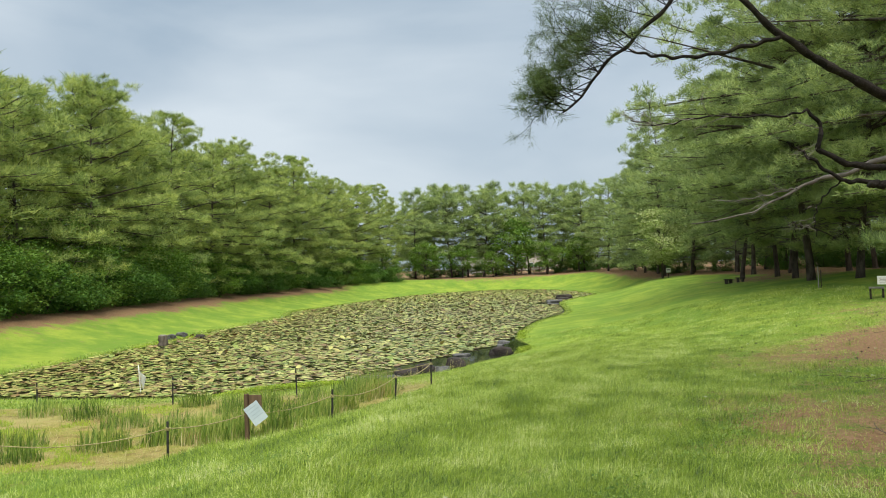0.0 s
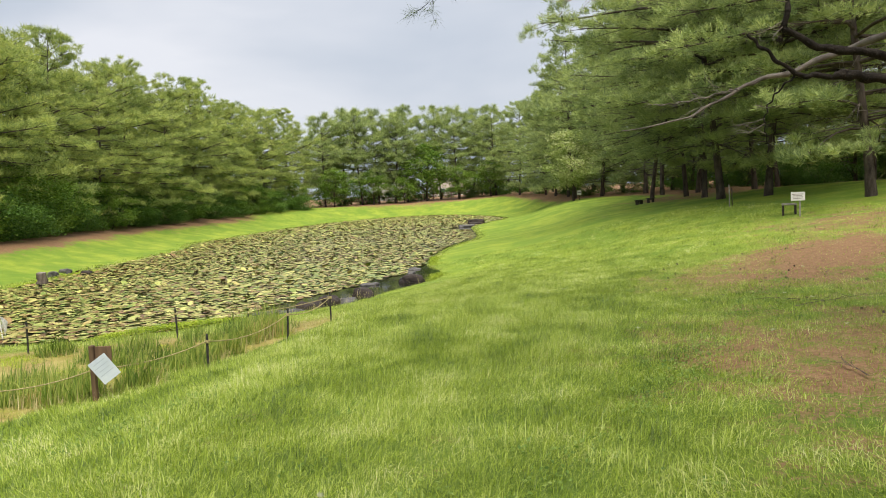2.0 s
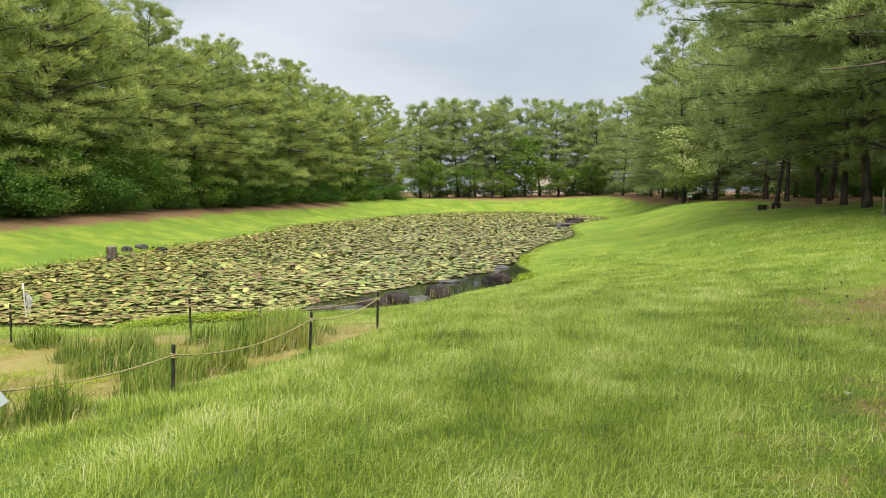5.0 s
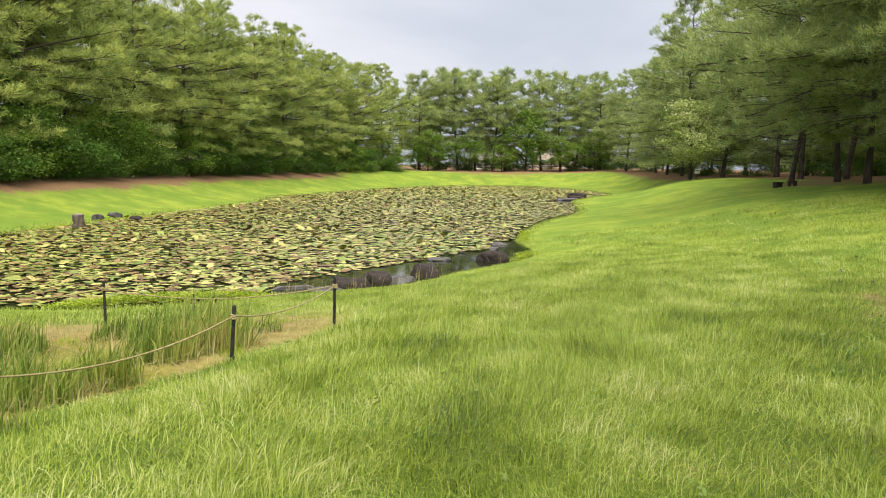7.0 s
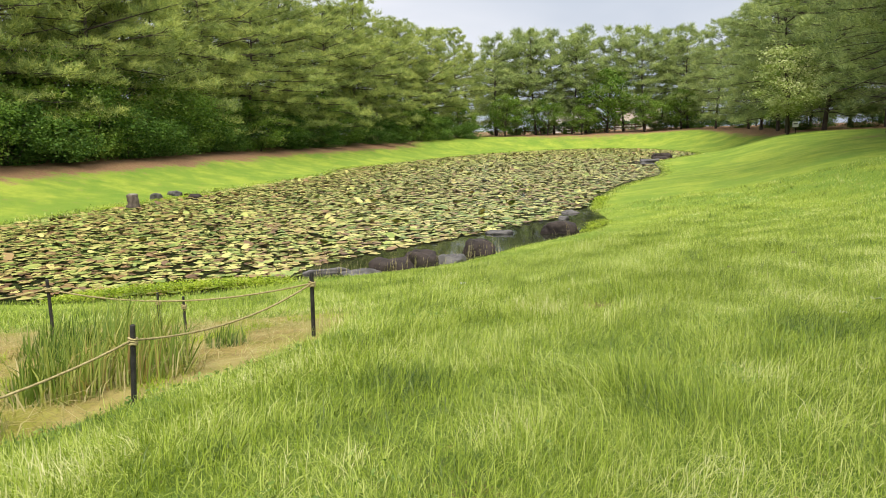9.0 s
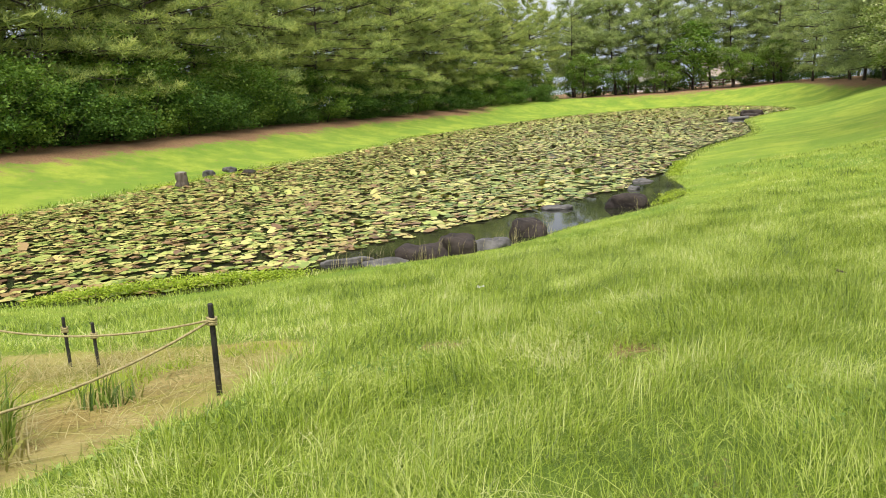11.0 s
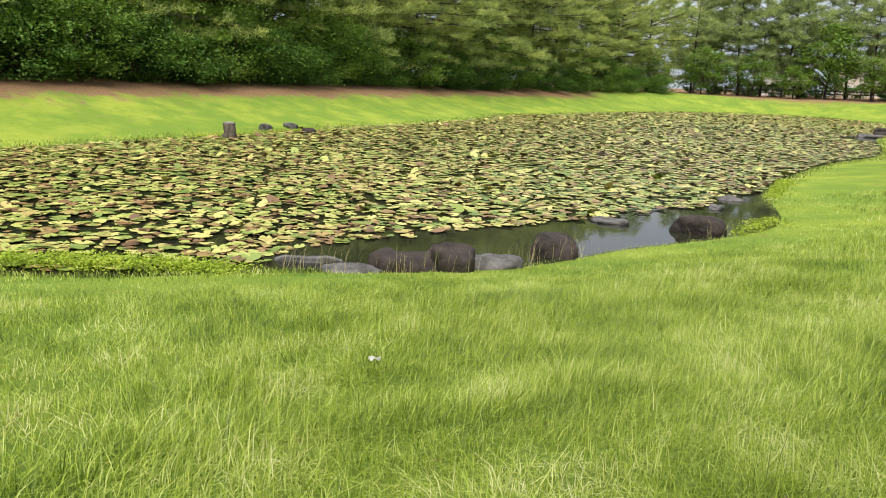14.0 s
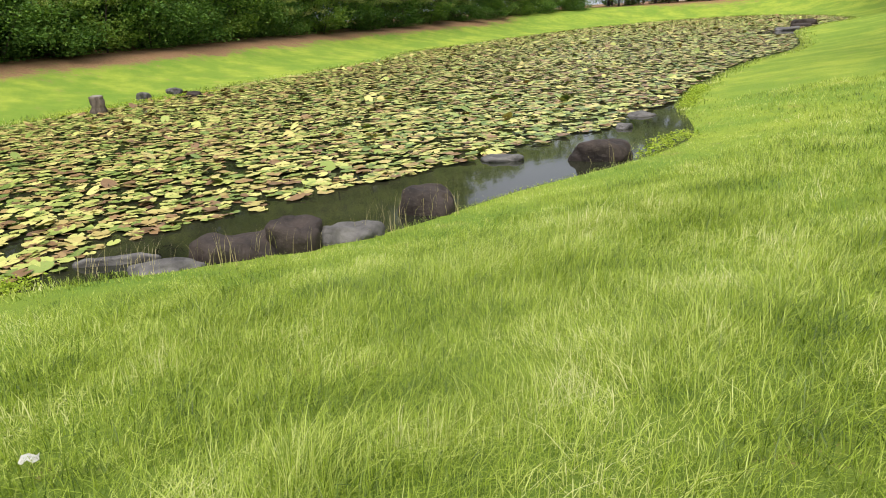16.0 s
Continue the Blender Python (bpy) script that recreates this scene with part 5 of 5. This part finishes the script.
def build_grass():
    rng = np.random.default_rng(33)
    m = 6400000
    x, y = rng.uniform(-14, 17, m), rng.uniform(2.0, 36, m)
    pd = path_distance(x, y, LAWN_LINE)
    keep = rng.random(m) < 1.0 / (1 + (pd / 3.4) ** 2.0)
    x, y, pd = x[keep], y[keep], pd[keep]
    d = shore_distance(x, y)
    bare = litter_mask(x, y)
    mud = mud_mask(x, y)
    clump = waves(x, y, 2.3, 5.0) + 0.7 * waves(x, y, 5.5, 9.0)
    keep = (d > 0.02) & (rng.random(len(x)) > np.clip(bare * 1.2 - 0.15, 0, 0.88)) & (rng.random(len(x)) > mud * 0.985) & (rng.random(len(x)) < 0.86 + 0.14 * clump)
    x, y, pd, d, clump, bare, mud = (v[keep] for v in (x, y, pd, d, clump, bare, mud))
    tuft = sstep(0.55, 1.0, waves(x, y, 1.35, 13.0) + 0.5 * waves(x, y, 3.3, 2.5)) * sstep(8, 15, y)
    tall = 0.62 + 0.75 * tuft + 0.28 * sstep(6, 15, y) * sstep(5, 2, x - 0.06 * y)
    h = (0.088 + 0.034 * np.clip(clump, -0.9, 1.3)) * tall * rng.uniform(0.5, 1.5, len(x)) * (1 - 0.45 * bare) * (1 - 0.4 * mud) * (0.25 + 0.75 * sstep(0.3, 2.8, d)) + 0.018
    h = h * (1 + 0.5 * (rng.random(len(x)) < 0.05))
    w = 0.0019 + 0.0005 * pd
    near = pd < 2.8
    lush = near & (rng.random(len(x)) < 0.42)
    rest = ~lush
    pieces = [blades(x[lush], y[lush], h[lush] * 1.3, w[lush], rng, 1.7), simple_blades(x[rest], y[rest], h[rest], w[rest] * 1.2, rng, 1.1)]
    # fringe on the shore
    m = 60000
    k = rng.integers(0, len(SHORE), m)
    t = rng.random(m)[:, None]
    p = SHORE[k] * (1 - t) + SHORE[(k + 1) % len(SHORE)] * t + rng.normal(size=(m, 2)) * 0.28
    ok = (shore_distance(p[:, 0], p[:, 1]) > -0.03)
    p = p[ok]
    dist = np.hypot(p[:, 0] - 2, p[:, 1] - 12)
    pieces.append(simple_blades(p[:, 0], p[:, 1], rng.uniform(0.03, 0.12, len(p)) * (1 - 0.5 * sstep(-3, -1, p[:, 0]) * sstep(36, 33, p[:, 1])), 0.003 + 0.0005 * dist, rng, 0.5))
    me = mesh_np("grass", *gather(pieces), MAT_GRASS)
    tagged(new("grass", me), "uneven green lawn grass with longer tufts", "grass", kind="stuff")
    return sum(len(q[1]) for q in pieces)


build_grass()


# ---- plants at the water's edge ----
def shore_mat(x0, y0, x1, y1, n, seed):
    """A low bright mound of small-leaved plants along the water."""
    rng = np.random.default_rng(seed)
    t = rng.random(n)
    x = x0 + (x1 - x0) * t + rng.normal(size=n) * 0.10
    y = y0 + (y1 - y0) * t + rng.normal(size=n) * 0.16
    z = np.maximum(height(x, y), WATER) + rng.uniform(0.01, 0.16, n) * np.sin(np.clip(t, 0.03, 0.97) * 3.14) ** 0.4
    V, T = leaves(np.stack([x, y, z], -1), rng.uniform(0.025, 0.055, n), rng)
    tagged(new("waterside_plant", mesh_np("waterside_plant", V, T, MAT_WATERSIDE)), "bright yellow-green mat of small waterside leaves", "waterside plants", "plants at the water's edge", "stuff")


MAT_WATERSIDE = leafy("waterside_leaf", [(0.2, (0.18, 0.28, 0.02)), (0.5, (0.33, 0.45, 0.035)), (0.85, (0.50, 0.58, 0.08))], wide=1.2)
shore_mat(-6.4, 21.45, -2.9, 23.15, 8500, 71)
shore_mat(2.75, 29.6, 3.5, 31.6, 1200, 72)
shore_mat(3.5, 35.2, 4.0, 39.5, 3000, 73)
shore_mat(-15.0, 37.0, -13.6, 44.5, 3000, 74)


def dry_stalks(cx, cy, n, spread, seed):
    rng = np.random.default_rng(seed)
    x, y = cx + rng.normal(size=n) * spread, cy + rng.normal(size=n) * spread * 0.5
    V, T = blades(x, y, rng.uniform(0.18, 0.5, n), rng.uniform(0.0016, 0.003, n), rng, 0.35)
    root = thing("dry_grass_tuft", pose(cx, cy, hz(cx, cy)), "thin straw-coloured seeding grass beside the rocks", "grass tuft", "dry tufts by the rocks")
    part("stalk_tuft", mesh_np("stalk_tuft", V - np.array([cx, cy, hz(cx, cy)]), T, MAT_STRAW), None, root)


for i, (x, y) in enumerate(((-1.9, 23.75), (-1.25, 24.0), (-0.6, 24.35), (0.05, 25.3), (0.15, 25.75), (0.7, 26.1), (-2.5, 23.55), (2.2, 29.3))):
    dry_stalks(x, y, 22, 0.22, 80 + i)


# ---- litter on the lawn ----
def fallen_stick(x, y, L, turn, seed):
    rng = np.random.default_rng(seed)
    wood = []
    twig_spray(rng, (0, 0, 0.03), (1, 0, 0.03), L, 1, wood, [], 0.010, 0.5)
    V, T = gather(wood)
    V[:, 2] = np.clip(V[:, 2] * 0.45, 0.0, 0.12) + 0.012
    ob = new("fallen_branch", mesh_np("fallen_branch", V, T, MAT_STICK, True))
    ob.matrix_world = pose(x, y, hz(x, y) + 0.01, 0, 0, turn)
    tagged(ob, "dry forked branch fallen on the needle litter", "branch", "fallen branches")


MAT_STICK = rough_solid("dry_stick", (0.05, 0.04, 0.032), (0.16, 0.12, 0.09), 12.0, 0.9, 0.4, 0.01)
for i, (x, y, L, a) in enumerate(((6.0, 11.3, 1.0, 20), (6.6, 11.6, 0.7, 150), (8.6, 14.6, 0.9, 60), (10.2, 18.2, 0.8, 10), (4.4, 7.6, 0.4, 80), (9.0, 12.8, 0.7, 200), (12.3, 22.2, 1.1, 30), (7.2, 9.8, 0.6, 300))):
    fallen_stick(x, y, L, a, 400 + i)


def cone_mesh():
    bm = bmesh.new()
    for k in range(6):
        z = 0.008 + 0.009 * k
        r = 0.021 * math.sin(0.55 + k * 0.42) + 0.004
        for q in range(7):
            a = 6.283 * (q + 0.5 * (k % 2)) / 7
            c, s_ = math.cos(a), math.sin(a)
            v = [bm.verts.new(p) for p in ((c * r * 0.3, s_ * r * 0.3, z), (c * r - s_ * 0.007, s_ * r + c * 0.007, z + 0.007), (c * r + s_ * 0.007, s_ * r - c * 0.007, z + 0.007))]
            bm.faces.new(v)
    me = bpy.data.meshes.new("pine_cone")
    bm.to_mesh(me)
    bm.free()
    me.materials.append(MAT_STICK)
    return me


cone = cone_mesh()
rng = np.random.default_rng(61)
for k in range(90):
    x, y = rng.uniform(2.6, 13.5), rng.uniform(4.5, 22)
    if x < 3.6 + 0.14 * y:
        continue
    ob = new("pine_cone", cone)
    sc = rng.uniform(0.6, 0.95)
    ob.matrix_world = Matrix.LocRotScale((x, y, hz(x, y) + 0.015), Euler((rng.uniform(-1.6, 1.6), rng.uniform(-1.6, 1.6), rng.uniform(0, 6.28))), (sc, sc, sc))
    tagged(ob, "small open brown pine cone on the litter", "pine cone", "pine cones on the lawn")


def scrap(name, x, y, w, l, lift, label, mat, turn=0.0, seed=1, category="litter"):
    """A crumpled flat scrap or a fallen leaf."""
    bm = bmesh.new()
    rows = []
    for i in range(5):
        row = []
        for j in range(5):
            u, v = i / 4 - 0.5, j / 4 - 0.5
            px, py = u * w * (1 - 1.1 * v * v), v * l
            row.append(bm.verts.new((px, py, lift * (0.5 + noise.noise(Vector((u * 3 + seed, v * 3, seed)))))))
        rows.append(row)
    for r0, r1 in zip(rows, rows[1:]):
        for k in range(4):
            bm.faces.new((r0[k], r1[k], r1[k + 1], r0[k + 1]))
    bmesh.ops.solidify(bm, geom=bm.faces[:], thickness=0.0015)
    ob = part(name, bm, mat)
    ob.matrix_world = pose(x, y, hz(x, y) + 0.045, 0, 0, turn)
    tagged(ob, label, category)


MAT_PALE_LEAF = rough_solid("pale_dry_leaf", (0.34, 0.40, 0.20), (0.52, 0.55, 0.34), 14.0, 0.7, 0.3, 0.004)
scrap("paper_scrap", 0.60, 19.8, 0.08, 0.07, 0.025, "crumpled white scrap of paper in the grass", MAT_WHITE, 20, 3)
scrap("paper_scrap", 1.86, 17.4, 0.045, 0.035, 0.02, "crumpled white scrap of paper in the grass", MAT_WHITE, 60, 4)
scrap("fallen_leaf", 2.48, 5.1, 0.06, 0.11, 0.02, "pale green fallen leaf on the lawn", MAT_PALE_LEAF, 70, 5, "leaf")
scrap("fallen_leaf", -0.04, 6.1, 0.04, 0.07, 0.015, "pale green fallen leaf on the lawn", MAT_PALE_LEAF, 10, 6, "leaf")
for k in range(36):
    x, y = rng.uniform(2.0, 12.5), rng.uniform(4.2, 21)
    if x > 1.4 + 0.12 * y:
        scrap("fallen_leaf", x, y, 0.05, rng.uniform(0.05, 0.09), 0.02, "small dry leaf on the needle litter", MAT_PALE_LEAF if k % 3 else MAT_STICK, rng.uniform(0, 360), 10 + k, "leaf")


# ---- dead straw lying in the boggy bed ----
def bed_straw():
    rng = np.random.default_rng(91)
    m = 150000
    x, y = rng.uniform(-12, 0.3, m), rng.uniform(10, 18.2, m)
    k = mud_mask(x, y)
    back = np.exp(-((y - 17.1 - 0.05 * x) / 0.45) ** 2)
    keep = rng.random(m) < k * (0.16 + 0.6 * back) * (0.5 + 0.5 * sstep(-0.3, 0.6, waves(x, y, 2.1, 4.0))) * np.where(x > -4.5, 1.0, 0.5)
    x, y = x[keep], y[keep]
    n = len(x)
    V, T = simple_blades(x, y, rng.uniform(0.06, 0.20, n), rng.uniform(0.0022, 0.004, n), rng, 2.6, 0.0)
    tagged(new("dead_straw", mesh_np("dead_straw", V, T, MAT_STRAW)), "dry straw lying matted on the boggy bed", "straw", kind="stuff")
    m = 110000
    x, y = rng.uniform(-12, 0.1, m), rng.uniform(10.4, 17.6, m)
    keep = (rng.random(m) < mud_mask(x, y)) & (waves(x, y, 1.6, 7.0) + 0.6 * waves(x, y, 4.1, 1.5) > 0.35)
    x, y = x[keep], y[keep]
    n = len(x)
    V, T = simple_blades(x, y, rng.uniform(0.03, 0.11, n), rng.uniform(0.003, 0.006, n), rng, 0.9, 0.0)
    tagged(new("bog_sprouts", mesh_np("bog_sprouts", V, T, MAT_WATERSIDE)), "low yellow-green sprouts on the boggy bed", "sprouts", kind="stuff")


bed_straw()


# ---- broad-leaved weeds in the lawn ----
def lawn_weeds():
    rng = np.random.default_rng(95)
    m = 90000
    x, y = rng.uniform(-3, 8.5, m), rng.uniform(2.6, 17, m)
    k = waves(x, y, 1.25, 21.0) + 0.7 * waves(x, y, 3.6, 17.0) + 0.5 * waves(x, y, 9.0, 5.0)
    keep = (k > 0.62) & (path_distance(x, y) < 5.5) & (mud_mask(x, y) < 0.2)
    x, y = x[keep], y[keep]
    n = len(x)
    z = height(x, y) + rng.uniform(0.01, 0.065, n)
    V, T = leaves(np.stack([x, y, z], -1), rng.uniform(0.018, 0.042, n), rng, 0.9)
    tagged(new("lawn_weeds", mesh_np("lawn_weeds", V, T, MAT_WEED)), "patches of small dark-green weeds in the lawn", "weeds", kind="stuff")


MAT_WEED = leafy("weed_leaf", [(0.15, (0.09, 0.18, 0.035)), (0.5, (0.19, 0.31, 0.06)), (0.85, (0.36, 0.46, 0.13))], wide=1.5)
lawn_weeds()
